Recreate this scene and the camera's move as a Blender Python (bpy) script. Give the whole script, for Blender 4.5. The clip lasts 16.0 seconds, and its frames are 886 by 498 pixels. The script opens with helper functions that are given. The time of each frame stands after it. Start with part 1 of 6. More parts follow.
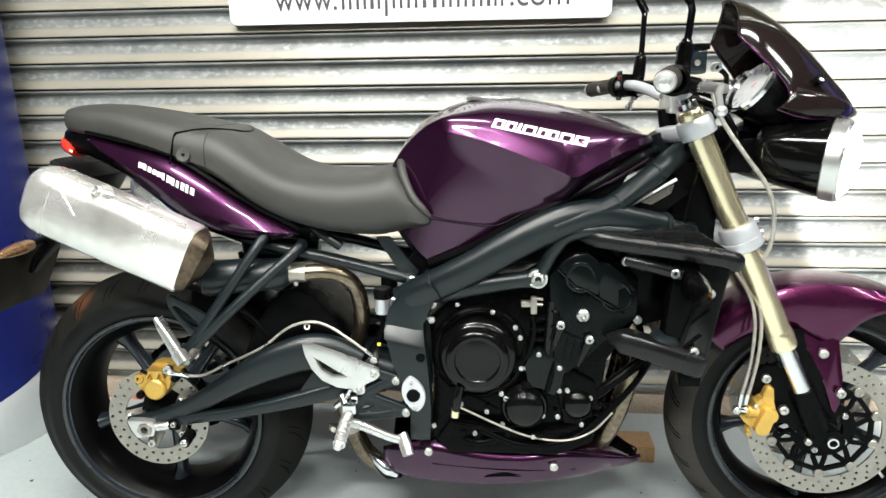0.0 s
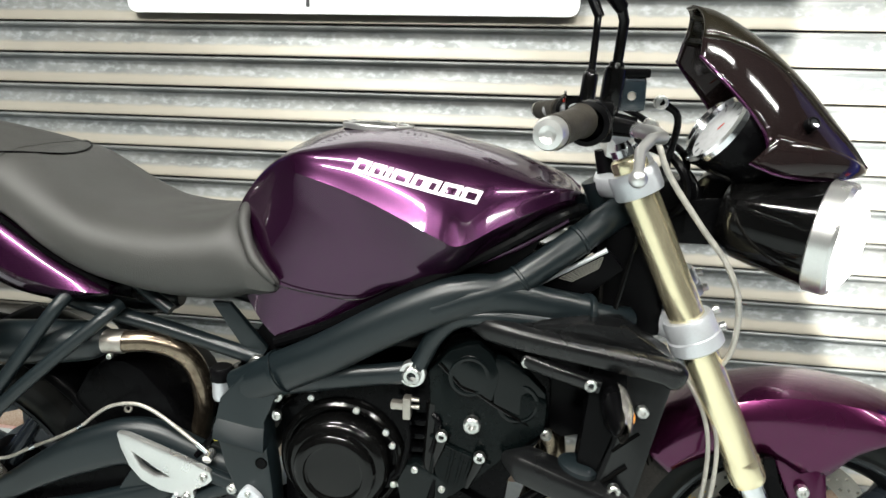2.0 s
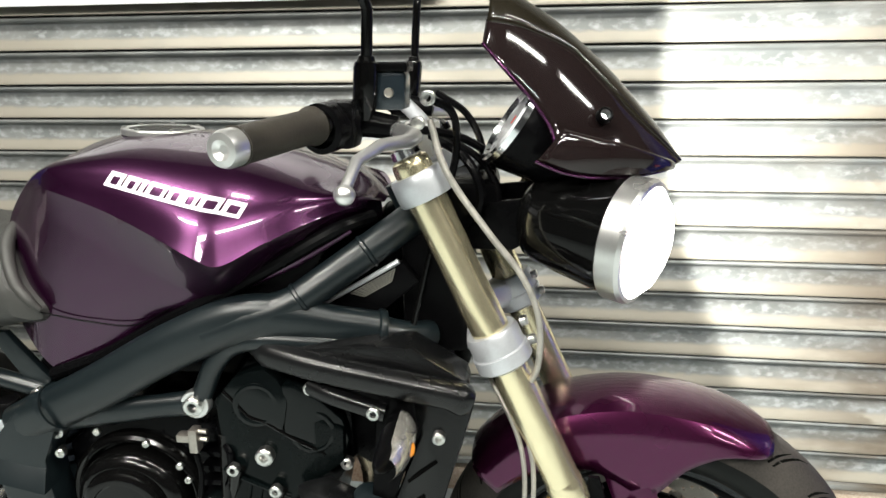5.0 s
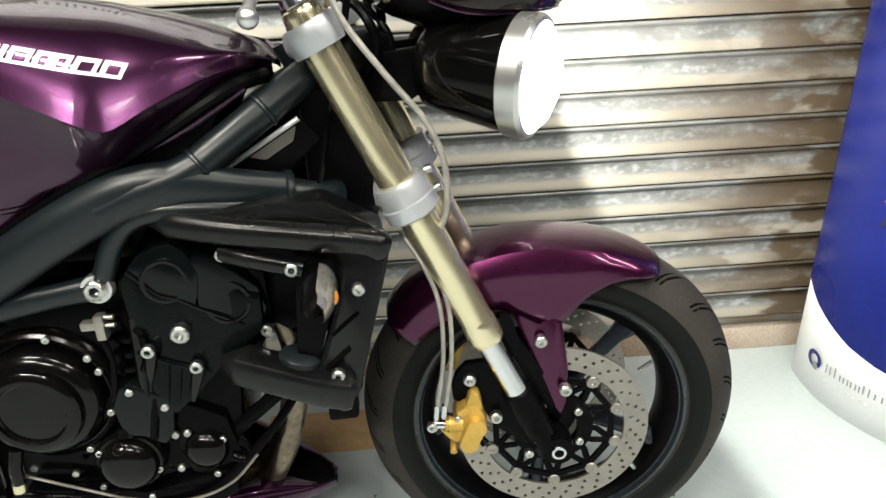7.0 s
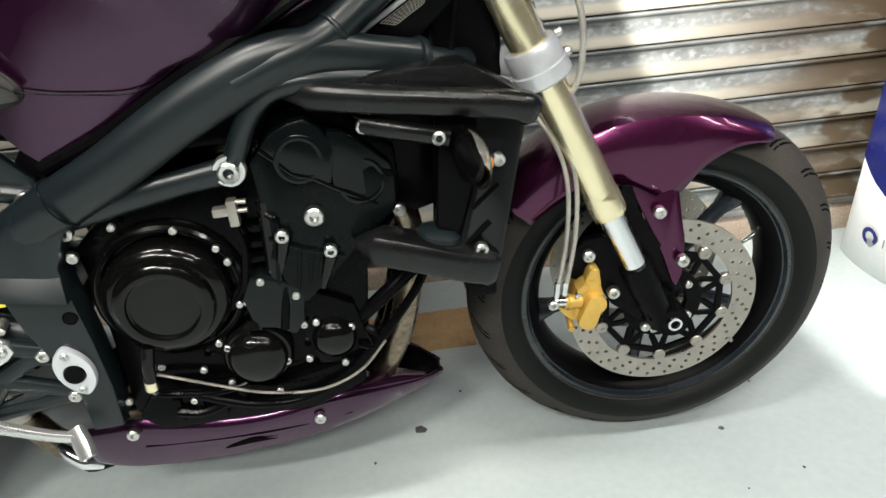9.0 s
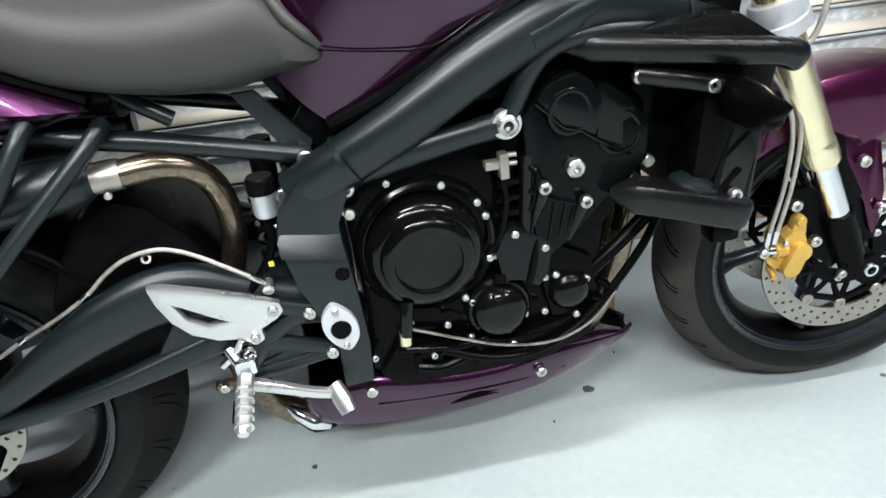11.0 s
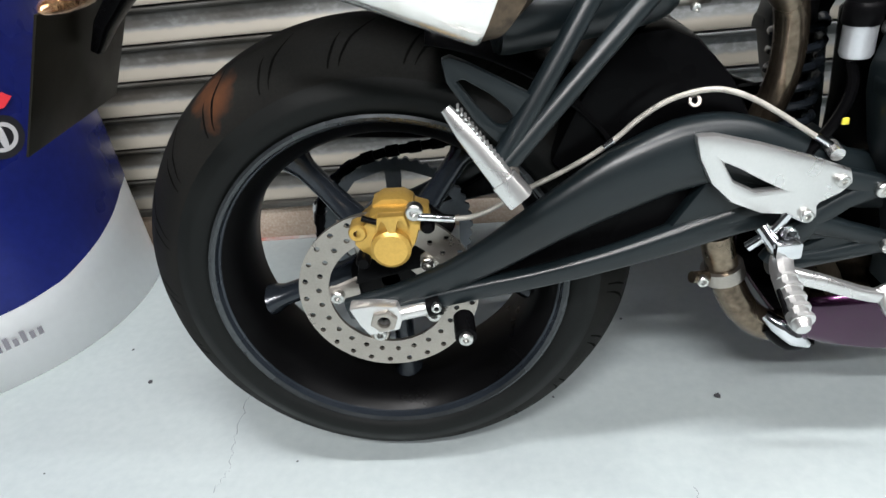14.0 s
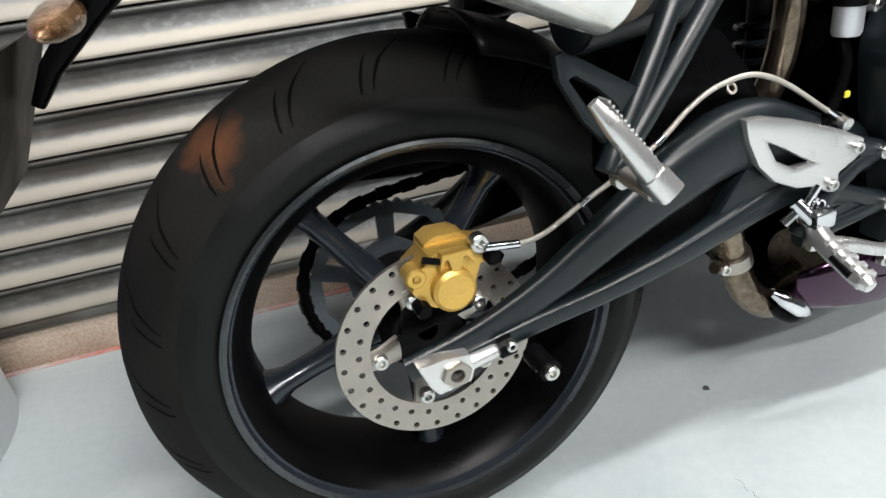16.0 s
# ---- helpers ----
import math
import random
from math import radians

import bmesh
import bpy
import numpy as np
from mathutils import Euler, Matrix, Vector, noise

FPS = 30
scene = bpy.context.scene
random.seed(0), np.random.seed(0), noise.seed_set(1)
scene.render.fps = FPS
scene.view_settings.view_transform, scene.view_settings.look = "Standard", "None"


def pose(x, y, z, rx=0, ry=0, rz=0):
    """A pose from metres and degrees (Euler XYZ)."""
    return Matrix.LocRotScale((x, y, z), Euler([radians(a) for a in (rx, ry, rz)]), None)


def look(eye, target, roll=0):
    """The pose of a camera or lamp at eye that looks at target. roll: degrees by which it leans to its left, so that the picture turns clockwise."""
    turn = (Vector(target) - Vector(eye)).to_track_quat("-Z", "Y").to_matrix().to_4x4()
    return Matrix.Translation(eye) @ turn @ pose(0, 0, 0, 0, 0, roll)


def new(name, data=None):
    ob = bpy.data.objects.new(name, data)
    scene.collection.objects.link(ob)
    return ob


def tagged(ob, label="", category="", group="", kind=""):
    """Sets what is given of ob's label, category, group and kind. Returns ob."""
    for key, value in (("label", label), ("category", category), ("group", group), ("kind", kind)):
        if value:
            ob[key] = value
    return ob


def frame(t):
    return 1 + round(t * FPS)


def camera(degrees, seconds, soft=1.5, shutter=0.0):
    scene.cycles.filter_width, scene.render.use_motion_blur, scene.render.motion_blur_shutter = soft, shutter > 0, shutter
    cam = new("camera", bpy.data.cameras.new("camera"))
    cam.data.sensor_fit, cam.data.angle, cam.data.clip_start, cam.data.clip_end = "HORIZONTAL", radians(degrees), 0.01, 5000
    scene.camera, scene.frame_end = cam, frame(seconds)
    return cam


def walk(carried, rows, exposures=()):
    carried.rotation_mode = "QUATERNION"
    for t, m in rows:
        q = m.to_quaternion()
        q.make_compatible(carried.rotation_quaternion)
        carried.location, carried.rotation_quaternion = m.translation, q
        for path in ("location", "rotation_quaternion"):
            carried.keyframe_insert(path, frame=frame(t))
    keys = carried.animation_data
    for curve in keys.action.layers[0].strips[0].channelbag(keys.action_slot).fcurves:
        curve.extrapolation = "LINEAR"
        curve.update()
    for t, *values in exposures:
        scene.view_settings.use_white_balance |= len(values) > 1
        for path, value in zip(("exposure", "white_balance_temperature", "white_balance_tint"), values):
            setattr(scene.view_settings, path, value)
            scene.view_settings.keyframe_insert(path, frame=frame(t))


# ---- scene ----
cam = camera(65.3, 16.0)
PATH = [
    (0, (0.377, 0.042, 1.02), (0.183, 1.977, 0.554), -0.8),
    (0.5, (0.483, 0.139, 1.032), (0.21, 2.058, 0.54), 0.6),
    (1, (0.56, 0.246, 1.044), (0.255, 2.151, 0.516), 0.6),
    (1.5, (0.581, 0.366, 1.06), (0.261, 2.273, 0.549), 1.0),
    (2, (0.61, 0.436, 1.08), (0.311, 2.346, 0.568), 1.3),
    (2.5, (0.713, 0.51, 1.103), (0.336, 2.404, 0.585), 2.0),
    (3, (0.802, 0.56, 1.118), (0.337, 2.432, 0.591), 1.8),
    (3.5, (0.848, 0.577, 1.116), (0.356, 2.449, 0.613), 1.0),
    (4, (0.863, 0.577, 1.116), (0.438, 2.464, 0.61), 0.7),
    (4.2, (0.873, 0.579, 1.115), (0.466, 2.469, 0.602), 0.2),
    (6.3, (0.841, 0.558, 1.061), (0.834, 2.42, 0.332), -1.6),
    (6.5, (0.834, 0.552, 1.052), (0.855, 2.405, 0.3), -2.0),
    (7, (0.823, 0.531, 1.015), (0.912, 2.369, 0.232), -2.8),
    (7.5, (0.797, 0.526, 0.982), (0.931, 2.326, 0.121), -3.3),
    (8, (0.763, 0.519, 0.956), (0.964, 2.281, 0.031), -4.2),
    (8.5, (0.681, 0.506, 0.944), (0.918, 2.256, 0.004), -4.0),
    (9, (0.603, 0.54, 0.945), (0.761, 2.288, -0.014), -4.9),
    (9.2, (0.567, 0.556, 0.947), (0.739, 2.296, -0.024), -5.2),
    (11.3, (0.199, 0.538, 0.936), (0.403, 2.271, -0.042), -6.0),
    (11.5, (0.172, 0.54, 0.933), (0.349, 2.272, -0.05), -6.0),
    (12, (0.111, 0.527, 0.924), (0.27, 2.263, -0.057), -5.3),
    (12.5, (0.057, 0.526, 0.919), (0.132, 2.262, -0.073), -4.5),
    (13, (-0.019, 0.537, 0.901), (-0.086, 2.265, -0.103), -3.6),
    (13.5, (-0.144, 0.601, 0.857), (-0.314, 2.311, -0.166), -6.3),
    (14, (-0.238, 0.659, 0.797), (-0.415, 2.366, -0.23), -6.7),
    (14.5, (-0.347, 0.697, 0.735), (-0.397, 2.41, -0.297), -5.3),
    (15, (-0.431, 0.709, 0.681), (-0.33, 2.406, -0.373), -4.8),
    (15.5, (-0.479, 0.729, 0.687), (-0.18, 2.444, -0.297), -5.1),
    (16, (-0.528, 0.757, 0.755), (-0.059, 2.468, -0.167), -6.7),
]
EXPOSURES = [(0.0, 0.2, 6350, 8), (1.5, 0.1, 6350, 8), (4.0, 0.0, 6400, 8), (6.5, -0.25, 6700, 8), (7.5, -0.35, 6600, 8), (8.2, -0.33, 6550, 8), (9.0, -0.2, 6500, 9), (11.5, 0.0, 5950, 10), (13.5, -0.05, 6050, 13), (16.0, -0.08, 6250, 14)]
HEADLAMP, BEAM = 12.0, 88.0
walk(cam, [(t, look(eye, target, roll)) for t, eye, target, roll in PATH], EXPOSURES)

# ---- light ----
world = bpy.data.worlds.new("world")
scene.world = world
world.use_nodes = True
world.node_tree.nodes["Background"].inputs[0].default_value = (0.75, 0.85, 1.0, 1)
world.node_tree.nodes["Background"].inputs[1].default_value = 0.02

LAMPS = [(-0.35, 0.5, 1.02), (1.5, 0.5, 0.55), (3.1, 0.5, 0.75), (-0.75, -1.2, 2.1), (0.6, -1.8, 1.65), (2.8, -1.8, 0.85)]   # fluorescent fittings on the ceiling
LAMP_POWER = 84.0
CEIL = 3.3
for lx, ly, lp in LAMPS:
    lamp = bpy.data.lights.new("tube_light", "AREA")
    lamp.shape, lamp.size, lamp.size_y, lamp.energy, lamp.color = "RECTANGLE", 1.1, 0.10, LAMP_POWER * lp, (1.0, 0.97, 0.9)
    new("tube_light", lamp).matrix_world = pose(lx, ly, CEIL - 0.09)

# ---- helpers ----
def clamp01(v):
    return max(0.0, min(1.0, v))


def catmull(pts, n):
    """n steps per span through the points, of any dimension."""
    pts = [Vector(p) for p in pts]
    ext = [2 * pts[0] - pts[1]] + pts + [2 * pts[-1] - pts[-2]]
    out = []
    for i in range(1, len(ext) - 2):
        a, b, c, d = ext[i - 1:i + 3]
        for k in range(n):
            u = k / n
            out.append(0.5 * (2 * b + (c - a) * u + (2 * a - 5 * b + 4 * c - d) * u * u + (3 * b - a - 3 * c + d) * u ** 3))
    out.append(pts[-1])
    return out


def catmull_n(rows, n):
    """The same for rows of plain numbers."""
    rows = [np.array(r, float) for r in rows]
    ext = [2 * rows[0] - rows[1]] + rows + [2 * rows[-1] - rows[-2]]
    out = []
    for i in range(1, len(ext) - 2):
        a, b, c, d = ext[i - 1:i + 3]
        for k in range(n):
            u = k / n
            out.append(0.5 * (2 * b + (c - a) * u + (2 * a - 5 * b + 4 * c - d) * u * u + (3 * b - a - 3 * c + d) * u ** 3))
    out.append(rows[-1])
    return out


def grid(bm, rows, closed=False, caps=False):
    """A skin over rows of points of equal length; closed joins each row's end to its start."""
    vs = [[bm.verts.new(p) for p in r] for r in rows]
    m = len(rows[0])
    for i in range(len(vs) - 1):
        for j in range(m if closed else m - 1):
            k = (j + 1) % m
            bm.faces.new((vs[i][j], vs[i][k], vs[i + 1][k], vs[i + 1][j]))
    if caps and closed:
        bm.faces.new(vs[0][::-1])
        bm.faces.new(vs[-1])
    return vs


def sweep(bm, path, radius, seg=14, caps=True, wide=1.0, square=1.0):
    """A tube along path. radius: a number or one per point; wide: breadth along y over height; square under 1 makes it boxy."""
    path = [Vector(p) for p in path]
    n = len(path)
    rads = [radius] * n if isinstance(radius, (int, float)) else [float(r) for r in np.interp(np.linspace(0, 1, n), np.linspace(0, 1, len(radius)), radius)]
    side = None
    rows = []
    for i, p in enumerate(path):
        t = (path[min(i + 1, n - 1)] - path[max(i - 1, 0)]).normalized()
        if side is None:
            ref = Vector((0, 1, 0)) if abs(t.y) < 0.9 else Vector((1, 0, 0))
            side = (ref - ref.dot(t) * t).normalized()
        else:
            side = (side - side.dot(t) * t).normalized()
        up = t.cross(side)
        ring = []
        for k in range(seg):
            a = 2 * math.pi * k / seg
            c, s = math.cos(a), math.sin(a)
            c, s = math.copysign(abs(c) ** square, c), math.copysign(abs(s) ** square, s)
            ring.append(p + side * (c * rads[i] * wide) + up * (s * rads[i]))
        rows.append(ring)
    grid(bm, rows, True, caps)
    return bm


def tube(path, radius, n=6, seg=14, **k):
    bm = bmesh.new()
    sweep(bm, catmull(path, n) if len(path) > 2 else path, radius, seg, **k)
    return bm


def lathe(profile, centre=(0, 0, 0), axis=(0, -1, 0), seg=48, bm=None, closed=False):
    """A turned body: profile of (radius, height along axis)."""
    bm = bm or bmesh.new()
    ax = Vector(axis).normalized()
    q = Vector((0, 0, 1)).rotation_difference(ax)
    c = Vector(centre)
    rows = []
    for r, h in profile:
        rows.append([c + q @ Vector((r * math.cos(2 * math.pi * k / seg), r * math.sin(2 * math.pi * k / seg), h)) for k in range(seg)])
    if closed:
        rows.append(rows[0])
    grid(bm, rows, True, False)
    bmesh.ops.remove_doubles(bm, verts=bm.verts, dist=1e-6)
    return bm


def plate(outline, y0, y1, bevel=0.003, holes=(), bm=None, steps=0):
    """A plate of that (x, z) outline between two y, with rounded edges and holes."""
    own = bm is None
    bm = bm or bmesh.new()
    if steps:
        loop = [(p.x, p.y) for p in catmull([(*p, 0) for p in [*outline, outline[0]]], steps)][:-1]
    else:
        loop = outline
    edges = []
    for ring in [loop, *holes]:
        vs = [bm.verts.new((x, y0, z)) for x, z in ring]
        for i in range(len(vs)):
            edges.append(bm.edges.new((vs[i], vs[(i + 1) % len(vs)])))
    res = bmesh.ops.triangle_fill(bm, edges=edges, use_beauty=True, normal=(0, -1, 0))
    faces = [f for f in res["geom"] if isinstance(f, bmesh.types.BMFace)]
    bmesh.ops.dissolve_limit(bm, angle_limit=0.02, verts=list({v for f in faces for v in f.verts}), edges=list({e for f in faces for e in f.edges if not e.is_boundary}))
    faces = [f for f in bm.faces if all(abs(v.co.y - y0) < 1e-7 for v in f.verts)] if own else [f for f in faces if f.is_valid]
    ext = bmesh.ops.extrude_face_region(bm, geom=faces)
    bmesh.ops.translate(bm, verts=[v for v in ext["geom"] if isinstance(v, bmesh.types.BMVert)], vec=(0, y1 - y0, 0))
    bmesh.ops.recalc_face_normals(bm, faces=bm.faces)
    if bevel:
        sharp = [e for e in bm.edges if len(e.link_faces) == 2 and abs(e.calc_face_angle(0)) > 0.9]
        bmesh.ops.bevel(bm, geom=sharp, offset=bevel, segments=2, profile=0.6, affect="EDGES", clamp_overlap=True)
    return bm


def box(x0, x1, y0, y1, z0, z1, bevel=0.0, bm=None):
    own = bm is None
    b2 = bmesh.new()
    bmesh.ops.create_cube(b2, size=1)
    for v in b2.verts:
        v.co = Vector(((x0 + x1) / 2 + v.co.x * (x1 - x0), (y0 + y1) / 2 + v.co.y * (y1 - y0), (z0 + z1) / 2 + v.co.z * (z1 - z0)))
    if bevel:
        bmesh.ops.bevel(b2, geom=b2.edges[:], offset=bevel, segments=2, profile=0.6, affect="EDGES", clamp_overlap=True)
    if own:
        return b2
    m = bpy.data.meshes.new("tmp")
    b2.to_mesh(m)
    b2.free()
    bm.from_mesh(m)
    bpy.data.meshes.remove(m)
    return bm


def merge(*bms):
    out = bms[0]
    for b in bms[1:]:
        m = bpy.data.meshes.new("tmp")
        b.to_mesh(m)
        b.free()
        out.from_mesh(m)
        bpy.data.meshes.remove(m)
    return out


def mirror(bm):
    """The same body on the other side of y = 0."""
    b = bm.copy()
    for v in b.verts:
        v.co.y = -v.co.y
    bmesh.ops.reverse_faces(b, faces=b.faces)
    return b


def to_mesh(name, bm, material, angle=32, recalc=True):
    if recalc:
        bmesh.ops.recalc_face_normals(bm, faces=bm.faces)
    for f in bm.faces:
        f.smooth = True
    lim = radians(angle)
    for e in bm.edges:
        if len(e.link_faces) == 2 and e.calc_face_angle(0) > lim:
            e.smooth = False
    me = bpy.data.meshes.new(name)
    bm.to_mesh(me)
    bm.free()
    me.materials.append(material)
    return me


def part(name, bm, material, parent, label="", angle=32, recalc=True):
    """Links a bmesh as one mesh object under a thing or a part."""
    ob = new(name, to_mesh(name, bm, material, angle, recalc))
    ob.parent = parent
    if label:
        tagged(ob, label)
    return ob


def solid(ob, thick, offset=-1.0):
    m = ob.modifiers.new("thickness", "SOLIDIFY")
    m.thickness, m.offset = thick, offset
    return ob


# ---- materials ----
def mat(name, colour, rough=0.5, metal=0.0, vary=0.15, scale=8.0, fine=120.0, bump=0.0, coat=0.0, colour2=None, rough_vary=0.1, spec=0.5):
    """A surface with variation at two scales: blotches and grain."""
    m = bpy.data.materials.new(name)
    m.use_nodes = True
    nt = m.node_tree
    n, l = nt.nodes, nt.links
    b = n["Principled BSDF"]
    tc = n.new("ShaderNodeTexCoord")
    big = n.new("ShaderNodeTexNoise")
    big.inputs["Scale"].default_value, big.inputs["Detail"].default_value = scale, 4
    small = n.new("ShaderNodeTexNoise")
    small.inputs["Scale"].default_value, small.inputs["Detail"].default_value = fine, 3
    l.new(tc.outputs["Object"], big.inputs["Vector"])
    l.new(tc.outputs["Object"], small.inputs["Vector"])
    mixn = n.new("ShaderNodeMath")
    mixn.operation = "MULTIPLY_ADD"
    mixn.inputs[1].default_value, = (0.35,)
    l.new(small.outputs["Fac"], mixn.inputs[0])
    half = n.new("ShaderNodeMath")
    half.operation = "MULTIPLY"
    half.inputs[1].default_value = 0.65
    l.new(big.outputs["Fac"], half.inputs[0])
    l.new(half.outputs[0], mixn.inputs[2])
    ramp = n.new("ShaderNodeValToRGB")
    c2 = colour2 or tuple(clamp01(c * (1 + vary)) for c in colour)
    c1 = colour if colour2 else tuple(clamp01(c * (1 - vary)) for c in colour)
    ramp.color_ramp.elements[0].position, ramp.color_ramp.elements[1].position = 0.35, 0.65
    ramp.color_ramp.elements[0].color, ramp.color_ramp.elements[1].color = (*c1, 1), (*c2, 1)
    l.new(mixn.outputs[0], ramp.inputs[0])
    l.new(ramp.outputs[0], b.inputs["Base Color"])
    mr = n.new("ShaderNodeMapRange")
    mr.inputs[1].default_value, mr.inputs[2].default_value = 0.3, 0.7
    mr.inputs[3].default_value, mr.inputs[4].default_value = max(0.02, rough - rough_vary), min(1, rough + rough_vary)
    l.new(big.outputs["Fac"], mr.inputs[0])
    l.new(mr.outputs[0], b.inputs["Roughness"])
    b.inputs["Metallic"].default_value = metal
    b.inputs["Specular IOR Level"].default_value = spec
    b.inputs["Coat Weight"].default_value = coat
    b.inputs["Coat Roughness"].default_value = 0.04
    if bump:
        bp = n.new("ShaderNodeBump")
        bp.inputs["Strength"].default_value, bp.inputs["Distance"].default_value = bump, 0.002
        l.new(small.outputs["Fac"], bp.inputs["Height"])
        l.new(bp.outputs[0], b.inputs["Normal"])
    return m


def stained(m, spots, colour):
    """Dirt of that colour round each spot (x, y, z, radius), with ragged edges."""
    nt = m.node_tree
    n, l = nt.nodes, nt.links
    b = n["Principled BSDF"]
    tc = n.new("ShaderNodeTexCoord")
    ragged = n.new("ShaderNodeTexNoise")
    ragged.inputs["Scale"].default_value, ragged.inputs["Detail"].default_value = 40, 5
    l.new(tc.outputs["Object"], ragged.inputs["Vector"])
    for x, y, z, r in spots:
        far = n.new("ShaderNodeVectorMath")
        far.operation = "DISTANCE"
        far.inputs[1].default_value = (x, y, z)
        l.new(tc.outputs["Object"], far.inputs[0])
        rough_ = n.new("ShaderNodeMath")
        rough_.operation = "MULTIPLY_ADD"
        rough_.inputs[1].default_value = r * 1.6
        l.new(ragged.outputs["Fac"], rough_.inputs[0])
        l.new(far.outputs["Value"], rough_.inputs[2])
        mr = n.new("ShaderNodeMapRange")
        mr.inputs[1].default_value, mr.inputs[2].default_value = r * 1.9, r * 1.0
        mr.inputs[3].default_value, mr.inputs[4].default_value = 0.0, 0.8
        l.new(rough_.outputs[0], mr.inputs[0])
        mx = n.new("ShaderNodeMix")
        mx.data_type = "RGBA"
        mx.inputs[7].default_value = (*colour, 1)
        l.new(mr.outputs[0], mx.inputs[0])
        l.new(b.inputs["Base Color"].links[0].from_socket, mx.inputs[6])
        l.new(mx.outputs[2], b.inputs["Base Color"])
    return m


def glow(name, colour, strength):
    m = bpy.data.materials.new(name)
    m.use_nodes = True
    b = m.node_tree.nodes["Principled BSDF"]
    b.inputs["Base Color"].default_value = (*colour, 1)
    b.inputs["Emission Color"].default_value = (*colour, 1)
    b.inputs["Emission Strength"].default_value = strength
    b.inputs["Roughness"].default_value = 0.1
    return m


PURPLE = mat("purple_metallic_paint", (0.036, 0.0062, 0.0315), 0.24, 0.82, 0.2, 3, 900, 0.02, coat=0.75, rough_vary=0.05)
# the tank's purple, raised and reddened for the light the mudguard catches
MUDGUARD = mat("lit_purple_paint", (0.070, 0.0085, 0.043), 0.26, 0.85, 0.2, 3, 900, 0.02, coat=0.5, rough_vary=0.05)
COWL = mat("dark_purple_tinted_plastic", (0.0095, 0.0062, 0.0062), 0.06, 0.0, 0.2, 4, 200, 0.0, spec=0.45, coat=0.0, rough_vary=0.015)
SMOKE = mat("smoked_screen_plastic", (0.0105, 0.0088, 0.0055), 0.16, 0.0, 0.25, 5, 200, 0.0, spec=0.5, rough_vary=0.03)
SEAT = mat("grey_black_vinyl", (0.029, 0.0287, 0.0265), 0.52, 0, 0.12, 10, 700, 0.35, rough_vary=0.08)
FRAME = mat("graphite_satin_paint", (0.0052, 0.0086, 0.0102), 0.34, 0.0, 0.15, 7, 500, 0.06, rough_vary=0.06, spec=0.40)
BLACK = mat("black_plastic", (0.0022, 0.0022, 0.0025), 0.28, 0, 0.25, 9, 400, 0.012, spec=0.05)
GLOSS = mat("gloss_black_engine_paint", (0.0022, 0.0022, 0.0022), 0.11, 0.0, 0.3, 11, 260, 0.02, rough_vary=0.05, spec=0.26)
ENGINE = mat("black_engine_casting", (0.0015, 0.0015, 0.0018), 0.18, 0.0, 0.35, 14, 220, 0.03, spec=0.06)

SHROUD = mat("satin_black_shroud_plastic", (0.0035, 0.0037, 0.004), 0.26, 0, 0.25, 9, 400, 0.015, spec=0.34)
FRONT_RUBBER = mat("dusty_tyre_rubber", (0.020, 0.0185, 0.0172), 0.68, 0, 0.2, 9, 300, 0.15, colour2=(0.046, 0.041, 0.0365), spec=0.18)
CAMCOVER = mat("satin_charcoal_casting", (0.0022, 0.0034, 0.0036), 0.15, 0, 0.2, 10, 300, 0.02, spec=0.22)
REFLECTOR = mat("clear_lens_over_reflector", (0.50, 0.47, 0.42), 0.14, 0.8, 0.5, 70, 160, 0.6, coat=0.8, colour2=(0.85, 0.83, 0.78))
WHEEL = mat("blue_black_wheel_paint", (0.019, 0.024, 0.031), 0.22, 0.3, 0.2, 8, 300, 0.02, spec=0.5)
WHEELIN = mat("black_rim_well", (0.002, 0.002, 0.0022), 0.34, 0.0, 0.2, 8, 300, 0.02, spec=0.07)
STEEL = mat("brushed_stainless_steel", (0.68, 0.66, 0.61), 0.22, 0.8, 0.05, 7, 60, 0.012, colour2=(0.93, 0.92, 0.90), rough_vary=0.12)
DISC = mat("brake_disc_steel", (0.36, 0.335, 0.30), 0.36, 0.9, 0.12, 30, 400, 0.05)
ALLOY = mat("cast_aluminium", (0.66, 0.66, 0.65), 0.30, 0.9, 0.04, 9, 300, 0.005, rough_vary=0.05)
SILVER = mat("silver_paint", (0.55, 0.57, 0.60), 0.4, 0.5, 0.06, 20, 300, 0.05)
CHROME = mat("chrome", (0.75, 0.76, 0.78), 0.12, 1.0, 0.05, 20, 200, 0.0, rough_vary=0.04)
GOLD = mat("gold_anodised_tube", (0.86, 0.77, 0.52), 0.23, 0.90, 0.05, 8, 300, 0.0, rough_vary=0.05)
CALIPER = mat("gold_caliper", (0.58, 0.37, 0.085), 0.38, 0.55, 0.12, 25, 300, 0.10)
BOLT = mat("zinc_bolt", (0.60, 0.60, 0.58), 0.28, 1.0, 0.1, 60, 300, 0.05)
PIPE = mat("heat_stained_steel", (0.085, 0.066, 0.048), 0.26, 0.92, 0.3, 14, 120, 0.02, colour2=(0.30, 0.245, 0.18))
SOOT = mat("sooty_steel", (0.025, 0.018, 0.012), 0.42, 0.6, 0.3, 20, 120, 0.06, colour2=(0.13, 0.095, 0.062))
BRAID = mat("braided_hose", (0.42, 0.40, 0.36), 0.45, 0.6, 0.2, 60, 500, 0.4)
RED = mat("red_lens", (0.55, 0.03, 0.015), 0.15, 0, 0.1, 20, 200, coat=0.6)
AMBER = mat("clear_amber_lens", (0.20, 0.08, 0.03), 0.10, 0.75, 0.5, 90, 160, 1.0, coat=0.8, colour2=(0.62, 0.38, 0.20))
